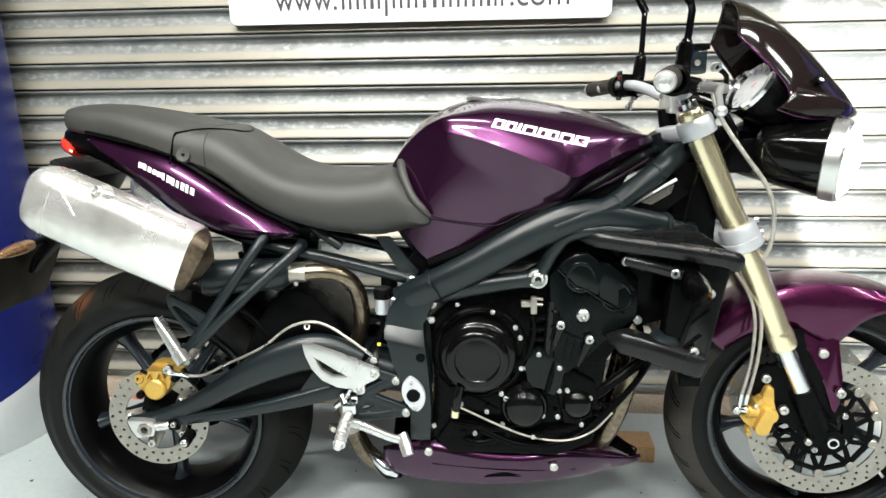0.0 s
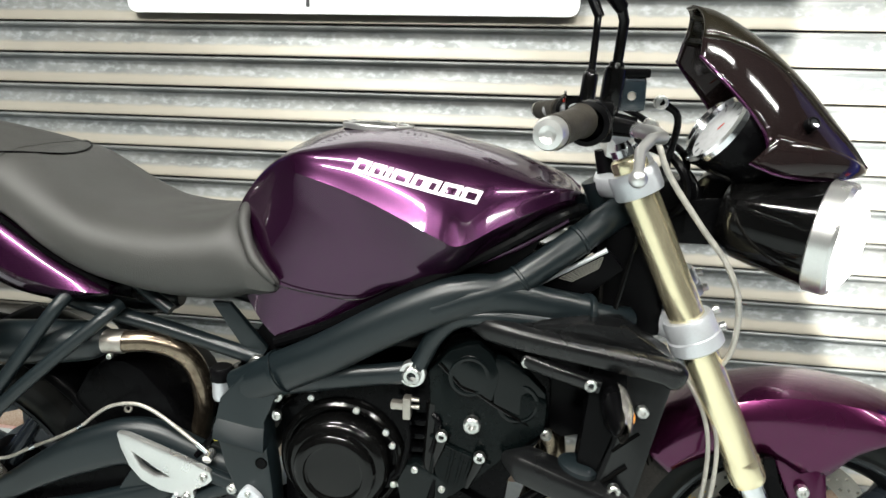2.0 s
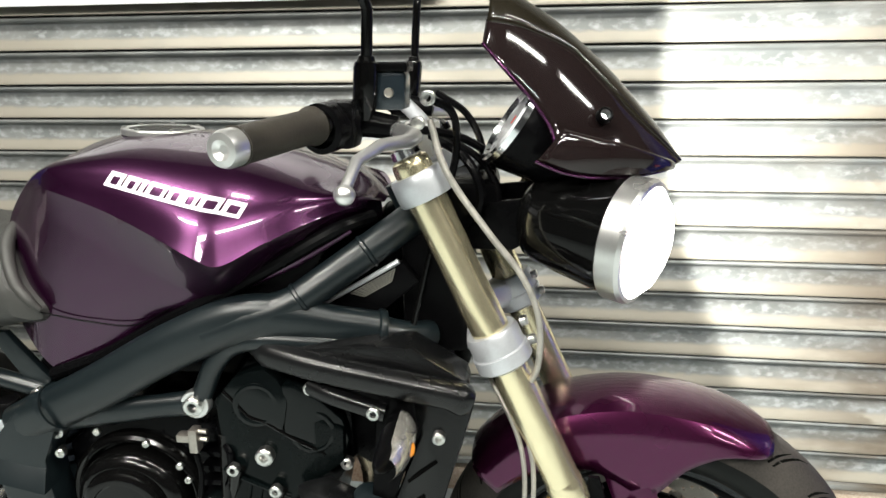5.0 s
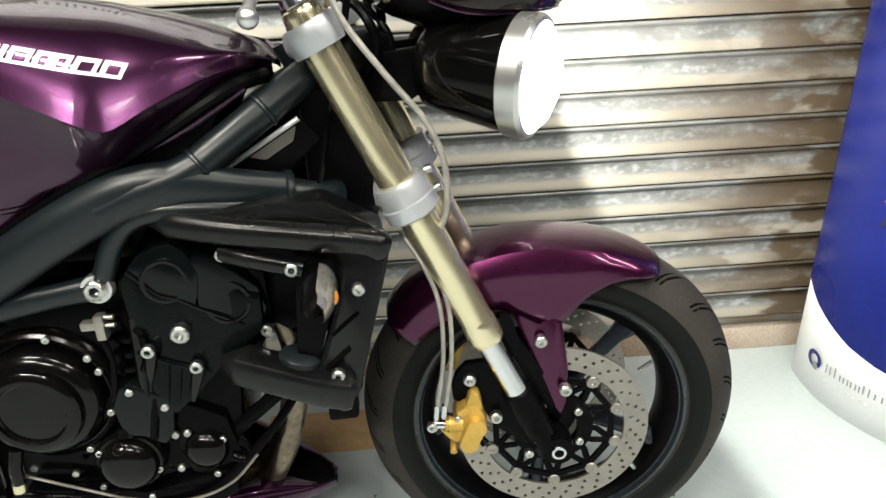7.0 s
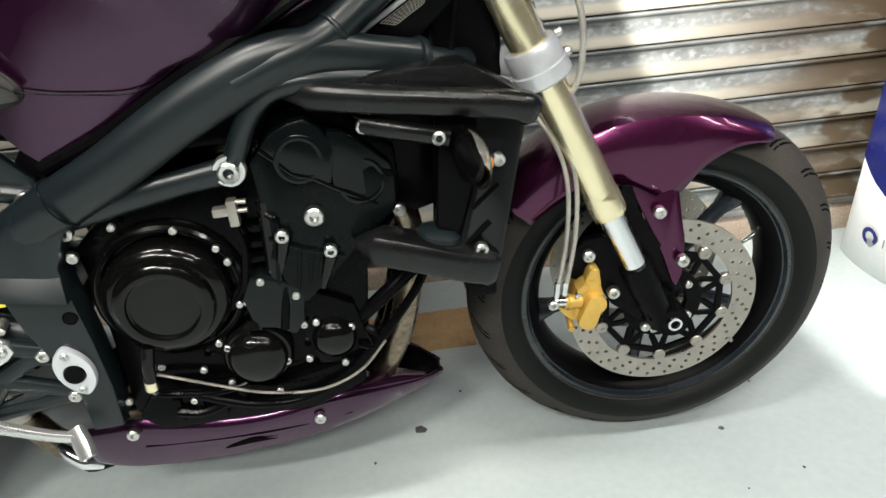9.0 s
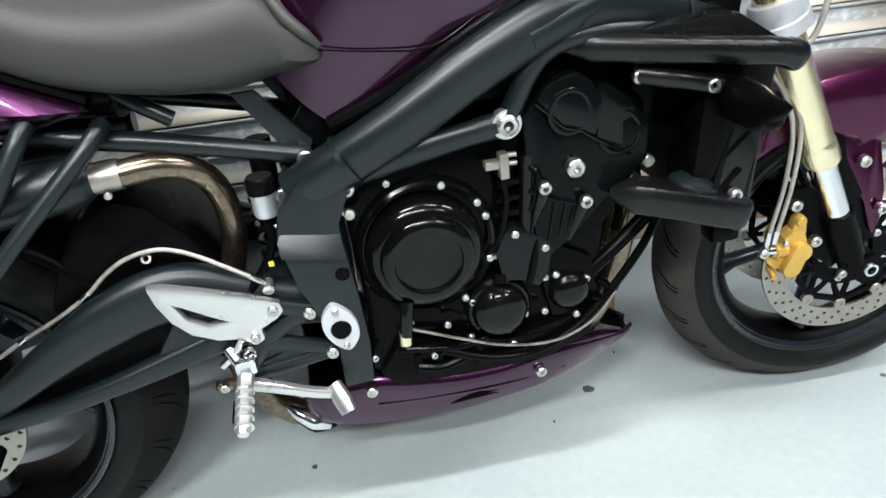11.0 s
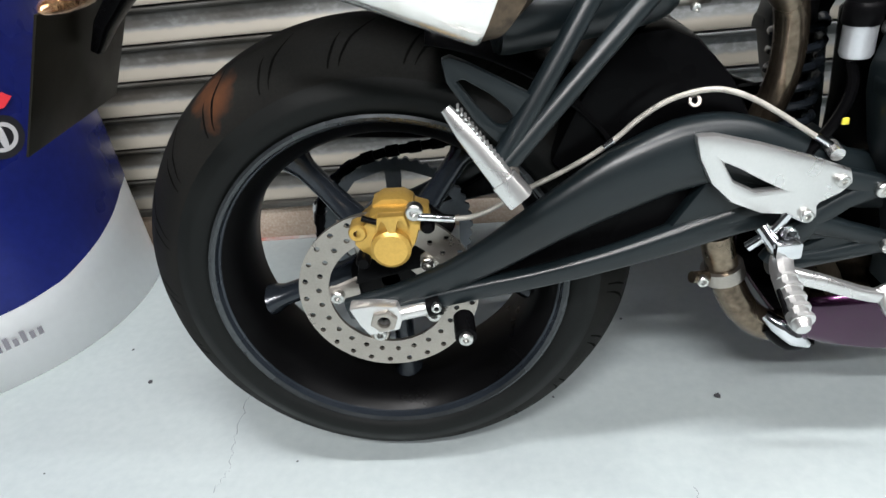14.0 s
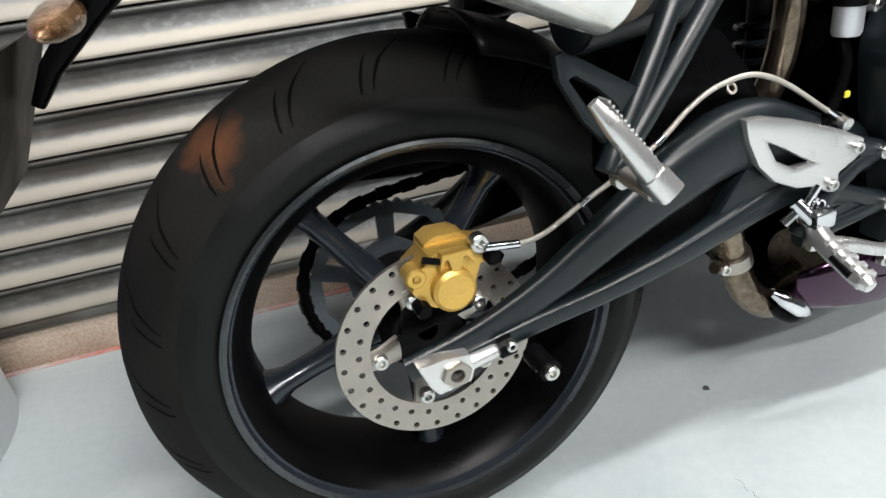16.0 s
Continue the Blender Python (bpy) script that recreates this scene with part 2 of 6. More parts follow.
WHITE = mat("white_vinyl", (0.82, 0.82, 0.82), 0.4, 0, 0.03, 5, 80)
DARKINK = mat("dark_grey_ink", (0.05, 0.05, 0.055), 0.5, 0, 0.05, 5, 80)
TUBEGLOW = glow("fluorescent_tube", (1.0, 0.97, 0.9), 6.0)
LENS = glow("headlamp_lens", (1.0, 0.97, 0.92), HEADLAMP)

# ---- the place ----
GALV = bpy.data.materials.new("galvanised_steel")
GALV.use_nodes = True


def make_galv():
    """Zinc with pale flakes on the middle of each slat and dust settled on its lower, upward-facing part."""
    nt = GALV.node_tree
    n, l = nt.nodes, nt.links
    b = n["Principled BSDF"]
    tc = n.new("ShaderNodeTexCoord")
    sep = n.new("ShaderNodeSeparateXYZ")
    l.new(tc.outputs["Object"], sep.inputs[0])
    info = n.new("ShaderNodeObjectInfo")

    def math_(op, a, b_, c=None):
        m = n.new("ShaderNodeMath")
        m.operation = op
        for k, v in enumerate((a, b_, c)):
            if v is None:
                continue
            if isinstance(v, (int, float)):
                m.inputs[k].default_value = v
            else:
                l.new(v, m.inputs[k])
        return m.outputs[0]

    def span(v, a, b_, c=0.0, d=1.0):
        m = n.new("ShaderNodeMapRange")
        m.interpolation_type = "SMOOTHSTEP"
        for k, q in zip((1, 2, 3, 4), (a, b_, c, d)):
            m.inputs[k].default_value = q
        l.new(v, m.inputs[0])
        return m.outputs[0]

    def noise(scale, detail, stretch=(1, 1, 1)):
        mp = n.new("ShaderNodeMapping")
        mp.inputs["Scale"].default_value = stretch
        add = n.new("ShaderNodeVectorMath")
        l.new(tc.outputs["Object"], add.inputs[0])
        l.new(math_("MULTIPLY", info.outputs["Random"], 17.0), add.inputs[1])
        l.new(add.outputs[0], mp.inputs[0])
        t = n.new("ShaderNodeTexNoise")
        t.inputs["Scale"].default_value, t.inputs["Detail"].default_value = scale, detail
        l.new(mp.outputs[0], t.inputs["Vector"])
        return t.outputs["Fac"]

    def blend(fac, a, b_):
        m = n.new("ShaderNodeMix")
        m.data_type = "RGBA"
        l.new(fac, m.inputs[0])
        for k, v in ((6, a), (7, b_)):
            if isinstance(v, tuple):
                m.inputs[k].default_value = (*v, 1)
            else:
                l.new(v, m.inputs[k])
        return m.outputs[2]

    z = sep.outputs[2]
    soft = noise(9, 3, (1, 1, 2))
    chips = noise(62, 4, (0.8, 1, 1.3))
    base = blend(span(soft, 0.35, 0.65), (0.15, 0.162, 0.163), (0.22, 0.23, 0.226))
    band = math_("MULTIPLY", span(z, 0.022, 0.034), span(z, 0.062, 0.048))
    flakes = math_("MULTIPLY", span(chips, 0.43, 0.72), band)
    c = blend(flakes, base, (0.31, 0.328, 0.332))
    dusty = span(math_("MULTIPLY_ADD", chips, 0.010, z), 0.036, 0.026)
    c = blend(math_("MULTIPLY", dusty, span(soft, 0.1, 0.5, 0.7, 1.0)), c, (0.30, 0.28, 0.235))
    grime = noise(3.0, 6, (1, 1, 3))
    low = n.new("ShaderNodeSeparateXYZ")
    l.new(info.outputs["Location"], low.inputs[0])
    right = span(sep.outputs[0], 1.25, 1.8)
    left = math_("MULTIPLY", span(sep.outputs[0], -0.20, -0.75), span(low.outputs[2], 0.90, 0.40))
    mottle = noise(7.0, 5, (1, 1, 2.2))
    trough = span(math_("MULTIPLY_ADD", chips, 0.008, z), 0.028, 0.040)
    stain = math_("MULTIPLY", math_("MULTIPLY_ADD", right, 0.88, 0.12), math_("MAXIMUM", span(grime, 0.36, 0.60), math_("MULTIPLY", span(mottle, 0.45, 0.58), right)))
    c = blend(stain, c, (0.085, 0.062, 0.040))
    # slat troughs get patchily darker towards the lower left
    c = blend(math_("MULTIPLY", math_("MULTIPLY", left, trough), span(mottle, 0.30, 0.60, 0.55, 0.95)), c, (0.045, 0.040, 0.032))
    l.new(c, b.inputs["Base Color"])
    b.inputs["Metallic"].default_value = 0.3
    b.inputs["Roughness"].default_value = 0.45
    bp = n.new("ShaderNodeBump")
    bp.inputs["Strength"].default_value, bp.inputs["Distance"].default_value = 0.04, 0.002
    l.new(flakes, bp.inputs["Height"])
    l.new(bp.outputs[0], b.inputs["Normal"])


make_galv()
FLOOR = mat("pale_grey_floor_paint", (0.32, 0.365, 0.372), 0.42, 0, 0.06, 2.2, 60, 0.05, colour2=(0.385, 0.43, 0.43), rough_vary=0.12)
SILL = mat("dusty_timber_sill", (0.22, 0.13, 0.08), 0.75, 0, 0.2, 3.2, 160, 0.3, colour2=(0.46, 0.40, 0.33))
REDLINE = mat("red_floor_line", (0.40, 0.40, 0.39), 0.6, 0, 0.3, 9, 60, 0.1, colour2=(0.40, 0.11, 0.07))
WALLPAINT = mat("grey_wall_paint", (0.045, 0.047, 0.05), 0.7, 0, 0.06, 2, 60, 0.1)


WALL_Y, SLAT, SLAT_Z0 = 2.1, 0.0765, 0.175
X0, X1, YB = -4.6, 5.6, -5.0


def structure(name, bm, material, label, category):
    return tagged(new(name, to_mesh(name, bm, material)), label, category, kind="structure")


structure("floor", box(X0, X1, YB, 2.4, -0.1, 0.0), FLOOR, "pale blue-grey painted concrete workshop floor, scuffed and speckled", "floor")
structure("ceiling", box(X0, X1, YB, 2.4, CEIL, CEIL + 0.1), WALLPAINT, "plain dark grey workshop ceiling with fluorescent fittings", "ceiling")
structure("wall_south", box(X0, X1, YB - 0.1, YB, 0, CEIL), WALLPAINT, "plain dark grey painted workshop wall", "wall")
structure("wall_west", box(X0 - 0.1, X0, YB, 2.4, 0, CEIL), WALLPAINT, "plain dark grey painted workshop wall", "wall")
structure("wall_east", box(X1, X1 + 0.1, YB, 2.4, 0, CEIL), WALLPAINT, "plain dark grey painted workshop wall", "wall")
structure("wall_north", box(X0, X1, 2.3, 2.4, 0, CEIL), WALLPAINT, "plain wall behind the roller shutter", "wall")

for lx, ly, lp in LAMPS:
    fit_ = new("ceiling_light")
    tagged(fit_, "white fluorescent ceiling fitting with two tubes", "ceiling light", "ceiling lights")
    fit_.location = (lx, ly, CEIL)
    part("housing", box(-0.62, 0.62, -0.12, 0.12, -0.06, 0.0, 0.008), WHITE, fit_)
    for s in (-0.06, 0.06):
        part("tube", tube([(-0.6, s, -0.072), (0.6, s, -0.072)], 0.012), TUBEGLOW, fit_)

# the roller shutter: interlocked hollow-curved slats, each a piece
shutter = tagged(new("roller_shutter"), "galvanised steel roller shutter of curved slats, dull and stained", "roller shutter", kind="structure")
prof = [(-0.012, 0.0), (-0.002, 0.0011), (0.0085, 0.0013), (0.0105, 0.0022), (0.0108, 0.0040), (0.0095, 0.0085), (0.0050, 0.018), (0.0, 0.029), (-0.0035, 0.040), (-0.0050, 0.050),
        (-0.0045, 0.057), (-0.0015, 0.0615), (0.0035, 0.0632), (0.0072, 0.0660), (0.0084, 0.0692), (0.0072, 0.0722), (0.0030, 0.0738), (-0.012, 0.0742)]


def slat_mesh():
    bm = bmesh.new()
    xs = [X0 + (X1 - X0) * i / 30 for i in range(31)]
    grid(bm, [[(x, -d, z) for d, z in prof] for x in xs])
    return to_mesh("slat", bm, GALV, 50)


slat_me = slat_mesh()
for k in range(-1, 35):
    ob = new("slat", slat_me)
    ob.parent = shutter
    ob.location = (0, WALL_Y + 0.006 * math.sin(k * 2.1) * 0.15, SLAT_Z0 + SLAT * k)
part("bottom_rail", box(X0, X1, WALL_Y - 0.022, WALL_Y + 0.01, 0.084, 0.0985, 0.003), GALV, shutter, "galvanised bottom rail")
structure("sill", box(X0, X1, WALL_Y - 0.012, WALL_Y + 0.08, 0.0, 0.084, 0.004), SILL, "dusty brown timber sill under the roller shutter", "sill")
structure("floor_line", box(X0, -0.35, WALL_Y - 0.026, WALL_Y - 0.0125, 0.0, 0.002), REDLINE, "worn red painted line along the sill", "floor line")

# chips and crumbs on the floor
random.seed(4)
chips = bmesh.new()
spots = [(.622, 1.548, .010), (.080, 1.482, .006), (-.891, 1.581, .005), (1.172, 1.438, .005)] + [(random.uniform(-1.1, 1.5), random.uniform(.75, 1.75), random.uniform(.0015, .0035)) for _ in range(46)]
for fx, fy, fr_ in spots:
    b2 = bmesh.new()
    bmesh.ops.create_icosphere(b2, subdivisions=1, radius=fr_)
    for v in b2.verts:
        v.co = Vector((fx + v.co.x * random.uniform(.6, 1.4), fy + v.co.y * random.uniform(.6, 1.4), .45 * (v.co.z + fr_) * random.uniform(.6, 1.1)))
    merge(chips, b2)
tagged(structure("floor_grit", chips, DARKINK, "dark chips and crumbs lying on the floor", "grit"), kind="stuff")

CRACKED = mat("cracked_floor_paint", (0.14, 0.15, 0.15), 0.7, 0, 0.3, 20, 100)
CRACKS = [[(-0.692, 1.547), (-0.689, 1.438), (-0.678, 1.374), (-0.688, 1.329)], [(-0.001, 1.312), (0.002, 1.268), (-0.007, 1.208)]]


def crack(pts):
    bm = bmesh.new()
    line = [p + Vector((random.uniform(-.004, .004), random.uniform(-.004, .004), 0)) for p in catmull([(x, y, .0006) for x, y in pts], 8)]
    rows = []
    for p in line:
        w = random.uniform(.0001, .0006)
        rows.append([p + Vector((-w, 0, 0)), p + Vector((w, 0, 0))])
    grid(bm, rows)
    return bm


for pts in CRACKS:
    structure("floor_crack", crack(pts), CRACKED, "hairline crack in the floor paint", "crack")

# a length of timber on the floor behind the motorcycle
TIMBER = mat("rough_sawn_timber", (0.30, 0.17, 0.075), 0.7, 0, 0.2, 6, 90, 0.3, colour2=(0.46, 0.30, 0.15))
baulk = tagged(new("timber_baulk", to_mesh("timber_baulk", box(.47, .775, 1.795, 1.885, 0.0, .047, .003), TIMBER)), "short rough-sawn timber baulk lying on the floor", "timber")

# padlock staple on the sill
staple = tagged(new("shutter_staple"), "galvanised locking staple on a round plate on the sill", "staple")
staple.location = (-0.657, WALL_Y - 0.012, 0.045)
part("back_plate", lathe([(0.0, 0.005), (0.026, 0.005), (0.029, 0.002), (0.029, -0.002)], (0, 0, 0), seg=20), ALLOY, staple)
part("ring", tube([(-0.010, -0.004, 0.0), (-0.011, -0.03, 0.012), (-0.008, -0.036, 0.05), (0.0, -0.03, 0.062), (0.009, -0.03, 0.05), (0.010, -0.024, 0.012), (0.009, -0.003, 0.0)], 0.005, 6, 10), CHROME, staple)

# the sign on the shutter
SIGN = mat("white_sign_board", (0.80, 0.81, 0.82), 0.35, 0, 0.02, 4, 80)
sign = tagged(new("sign_board"), "white board with a dark web address on the shutter", "sign")
sign.location = (0.107, 2.072, 1.19)
L, W, H, R = -0.54, 0.54, 0.42, 0.022
out = []
for cx, cz, a0 in ((W - R, R, -90), (W - R, H - R, 0), (L + R, H - R, 90), (L + R, R, 180)):
    for k in range(5):
        a = radians(a0 + 22.5 * k)
        out.append((cx + R * math.cos(a), cz + R * math.sin(a)))
part("board", plate(out, -0.008, 0.010, 0.0015), SIGN, sign)


def words(text, size, x, z, y, material, parent, name="lettering", wide=0.0):
    cu = bpy.data.curves.new(name, "FONT")
    cu.body, cu.size, cu.extrude = text, size, 0.0005
    tmp = new(name, cu)
    me = bpy.data.meshes.new_from_object(tmp)
    bpy.data.objects.remove(tmp)
    bpy.data.curves.remove(cu)
    me.materials.clear()
    me.materials.append(material)
    x0 = min(v.co.x for v in me.vertices)
    k = wide / (max(v.co.x for v in me.vertices) - x0)
    me.transform(pose(x, y, z, 90) @ Matrix.Diagonal((k, 1, 1, 1)) @ Matrix.Translation((-x0, 0, 0)))
    ob = new(name, me)
    ob.parent = parent
    return ob


words("www.", 0.098, -0.404, 0.036, -0.0095, DARKINK, sign, wide=0.180)
bx = -0.212
for wl, hl, dz in ((.040, .052, 0), (.040, .052, 0), (.011, .072, 0), (.041, .052, -.020), (.040, .052, 0), (.041, .052, 0), (.056, .052, 0), (.040, .072, 0), (.041, .052, 0), (.041, .052, 0), (.011, .072, 0), (.036, .052, 0)):
    for x0, x1 in ([(0.05, 0.24), (0.56, 0.75)] if wl > .02 else [(0.0, 0.9)]):
        part("lettering_bar", box(bx + wl * x0, bx + wl * x1, -0.0095, -0.008, 0.036 + dz * (x0 > .4), 0.036 + hl), DARKINK, sign)
    bx += wl * 0.80 + 0.0098
words(".com", 0.098, 0.263, 0.036, -0.0095, DARKINK, sign, wide=0.161)

# the two round display stands
BLUE = mat("royal_blue_print", (0.004, 0.007, 0.075), 0.32, 0, 0.3, 3, 60, colour2=(0.008, 0.014, 0.120), spec=0.30)
WHITEPRINT = mat("white_print", (0.90, 0.91, 0.92), 0.4, 0, 0.03, 3, 60)
REDPRINT = mat("red_print", (0.55, 0.03, 0.04), 0.4, 0, 0.1, 8, 60)


def display(x, y, r, taper, arc, back=9.0):
    """A round floor-standing display, slightly tapered, its back flat against the shutter; the white foot meets the blue along a printed arc (bearing, height)."""

    def at(a, rr, z):
        return ((rr - taper * z) * math.cos(radians(a)), min(back, (rr - taper * z) * math.sin(radians(a))), z)

    st = tagged(new("display_stand"), "round floor display, royal blue print over a white foot", "display stand", "display stands")
    st.location = (x, y, 0)
    shell = bmesh.new()
    grid(shell, [[at(2.5 * k, r, z) for k in range(144)] for z in (0.001, 0.3, 0.7, 1.2, 1.7)], True)
    solid(part("drum", shell, WHITEPRINT, st, "white printed drum"), 0.004)
    bm = bmesh.new()
    rows = []
    for k in range(145):
        a = 2.5 * k
        zlow = float(np.interp(a, [p[0] for p in arc], [p[1] for p in arc], period=360))
        rows.append([at(a, r + 0.0015, z) for z in [zlow + (1.698 - zlow) * j / 6 for j in range(7)]])
    grid(bm, rows)
    part("blue_print", bm, BLUE, st, "royal blue print with a curved lower edge")
    return st


ARC_R = [(90, .42), (150, .310), (167, .252), (174, .224), (182, .201), (192, .176), (203, .160), (215, .153), (240, .150), (300, .17), (350, .30)]
stand = display(2.158, 1.882, .399, .035, ARC_R, .103)
ARC_L = [(20, .250), (15.5, .237), (7, .227), (-2, .202), (-12, .179), (-26, .153), (-38, .146), (-60, .143), (-120, .16), (-180, .30), (-270, .42)]
stand2 = display(-1.418, 1.882, .397, .035, sorted((a % 360, z) for a, z in ARC_L), .103)


def patch(st, name, r, taper, ang, z, w, h, material, round_=False, hole=0.0):
    """A printed shape on a drum: a bar or an oval, w along the drum and h high."""
    bm = bmesh.new()
    rr = r + 0.003 - taper * z
    if round_:
        n = 28
        rings = []
        for q in ((hole, 1.0) if hole else (0.02, 1.0)):
            rings.append([(rr * math.cos(radians(ang) + q * w / 2 * math.cos(2 * math.pi * k / n) / rr), rr * math.sin(radians(ang) + q * w / 2 * math.cos(2 * math.pi * k / n) / rr), z + q * h / 2 * math.sin(2 * math.pi * k / n)) for k in range(n)])
        grid(bm, rings, True)
    else:
        grid(bm, [[(rr * math.cos(radians(ang) + w * (k / 6 - .5) / rr), rr * math.sin(radians(ang) + w * (k / 6 - .5) / rr), zz) for k in range(7)] for zz in (z - h / 2, z + h / 2)])
    return part(name, bm, material, st, recalc=False)


PRINTGREY = mat("grey_print", (.17, .17, .19), .5, 0, .05, 5, 60)
PALEPRINT = mat("pale_grey_print", (.45, .45, .46), .5, 0, .05, 5, 60)
BLACKPRINT = mat("black_print", (.01, .01, .012), .4, 0, .05, 5, 60)
patch(stand, "printed_ring", .399, .035, 179.9, 0.092, .052, .044, BLUE, True, .55)
patch(stand, "printed_wedge", .400, .035, 181.1, 0.078, .020, .020, PRINTGREY, True)
for k, (w, h, dz) in enumerate(((.017, .022, 0), (.004, .026, .002), (.014, .015, -.003), (.012, .015, -.003), (.013, .015, -.003), (.018, .022, 0), (.007, .015, -.003), (.014, .015, -.003), (.008, .020, 0), (.012, .024, .001), (.013, .015, -.003), (.007, .015, -.003), (.012, .015, -.003))):
    for side in ((-.36, .36) if w > .01 else (0,)):
        patch(stand, "printed_bar", .399, .035, 187.3 + 2.92 * k + side * w * 143, 0.093 + dz + 0.0008 * k, .0032, h, PRINTGREY)
    if k < 9:
        patch(stand, "printed_bar", .399, .035, 187.4 + 2.19 * k, 0.066 + 0.0003 * k, .006, .006, PALEPRINT)
AMBERPRINT = mat("amber_print", (.55, .22, .03), .4, 0, .1, 8, 60)
SILVERPRINT = mat("silver_print", (.42, .42, .43), .4, 0, .1, 8, 60)
REDLIGHT = mat("pale_red_print", (.62, .16, .15), .4, 0, .1, 8, 60)


def printed(st, name, r, taper, outline, material, lift=0.0):
    """A printed shape on a drum, its outline given as bearings and heights."""
    bm = bmesh.new()
    bm.faces.new([bm.verts.new(((r + .0034 + lift - taper * z) * math.cos(radians(a)), (r + .0034 + lift - taper * z) * math.sin(radians(a)), z)) for a, z in outline])
    return part(name, bm, material, st, recalc=False)


# a red scooter, tail first, on one stand and the front end of another on the other
st, r, tp = stand, .399, .035
patch(st, "printed_wheel", r, tp, 202.5, .441, .072, .088, BLACKPRINT, True)
patch(st, "printed_hub", r + .0008, tp, 202.5, .441, .042, .052, PRINTGREY, True, .55)
patch(st, "printed_wheel", r, tp, 217.5, .434, .070, .086, BLACKPRINT, True)
printed(st, "printed_guard", r, tp, [(195.4, 0.502), (197.9, 0.488), (193.5, 0.458)], BLACKPRINT, .0008)
printed(st, "printed_seat", r, tp, [(192.2, 0.545), (195.7, 0.551), (200.9, 0.546), (208.4, 0.542), (208.4, 0.529), (197.4, 0.532), (194.6, 0.520)], BLACKPRINT, .0008)
printed(st, "printed_body", r, tp, [(193.1, 0.516), (195.8, 0.536), (200.3, 0.543), (204.7, 0.540), (211.6, 0.524), (216.6, 0.554), (217.8, 0.494), (210.3, 0.449), (204.8, 0.469), (199.1, 0.489)], REDPRINT, .0016)
printed(st, "printed_body", r, tp, [(197.2, 0.530), (200.6, 0.535), (205.9, 0.529), (207.8, 0.509), (201.6, 0.512)], REDLIGHT, .0024)
printed(st, "printed_seam", r, tp, [(198.1, 0.511), (206.6, 0.494), (206.6, 0.490), (198.4, 0.507)], BLACKPRINT, .0030)
printed(st, "printed_rack", r, tp, [(192.3, 0.569), (197.4, 0.564), (202.2, 0.547), (202.5, 0.538), (196.8, 0.555)], SILVERPRINT, .0024)
printed(st, "printed_rack", r, tp, [(197.1, 0.457), (198.4, 0.461), (205.4, 0.449), (205.9, 0.431), (200.1, 0.435)], SILVERPRINT, .0030)
patch(st, "printed_lamp", r + .002, tp, 196.3, .491, .010, .011, AMBERPRINT, True)
patch(st, "printed_lamp", r + .002, tp, 195.2, .528, .008, .009, AMBERPRINT, True)
st, r, tp = stand2, .397, .035
patch(st, "printed_wheel", r, tp, -24.8, 0.433, 0.082, 0.074, BLACKPRINT, True)
patch(st, "printed_hub", r + .0008, tp, -24.8, 0.433, 0.056, 0.050, SILVERPRINT, True, .72)
patch(st, "printed_spoke", r + .0012, tp, -24.8, 0.433, 0.013, 0.046, SILVERPRINT, True)
printed(st, "printed_body", r, tp, [(-18.1, 0.489), (-20.1, 0.501), (-34.1, 0.519), (-42.1, 0.579), (-52.1, 0.529), (-44.1, 0.469), (-21.1, 0.477)], REDPRINT, .0016)
for k in range(6):
    patch(stand2, "printed_bar", .397, .035, -37.2 - 2.1 * k, .086 + (.004 if k in (2, 4) else 0), .0085, .016 + (.008 if k in (2, 4) else 0), PRINTGREY)

# ---- the motorcycle: x ahead from the rear axle, y to its left, z up from the ground ----
bike = tagged(new("motorcycle"), "metallic purple naked motorcycle with gold forks and lit headlamps", "motorcycle")
bike.matrix_world = pose(-0.386, 1.44, 0.0, -1.5, 0, 2.2)

bolt_me = to_mesh("bolt", lathe([(0.0, 0.004), (0.42, 0.004), (0.5, 0.62), (0.82, 0.66), (1.0, 0.5), (1.0, -0.6), (0.0, -0.6)], seg=14), BOLT)


def bolt(parent, x, y, z, r=0.007, axis=(0, -1, 0), name="bolt"):
    ob = new(name, bolt_me)
    ob.parent = parent
    q = Vector((0, -1, 0)).rotation_difference(Vector(axis))
    ob.matrix_local = Matrix.LocRotScale((x, y, z), q, (r, r, r))
    return ob


def both(name, bm, material, parent, label="", **k):
    """A part and its mirror image on the far side."""
    far = mirror(bm)
    near = part(name, bm, material, parent, label, **k)
    return near, part(name, far, material, parent, label, **k)


# -- wheels --
# rim edge in a paler, more metallic tone than the wheel
RIMLIP = mat("pale_blue_black_rim_edge", (0.050, 0.056, 0.060), 0.24, 0.6, 0.25, 10, 200, 0.02)
REAR_RUBBER = stained(stained(mat("rear_tyre_rubber", (0.0058, 0.0060, 0.0055), 0.70, 0, 0.2, 12, 300, 0.15, colour2=(0.0105, 0.0102, 0.0090), spec=0.09), [(-.170, -.035, .560, .035), (-.185, -.030, .535, .022)], (0.08, 0.030, 0.012)), [(-.222, -.084, .417, .006), (-.222, -.084, .372, .004)], (0.12, 0.02, 0.012))
SIDEWALL = mat("smooth_sidewall_rubber", (0.0042, 0.0050, 0.0048), 0.55, 0, 0.2, 14, 260, 0.05, spec=0.16)


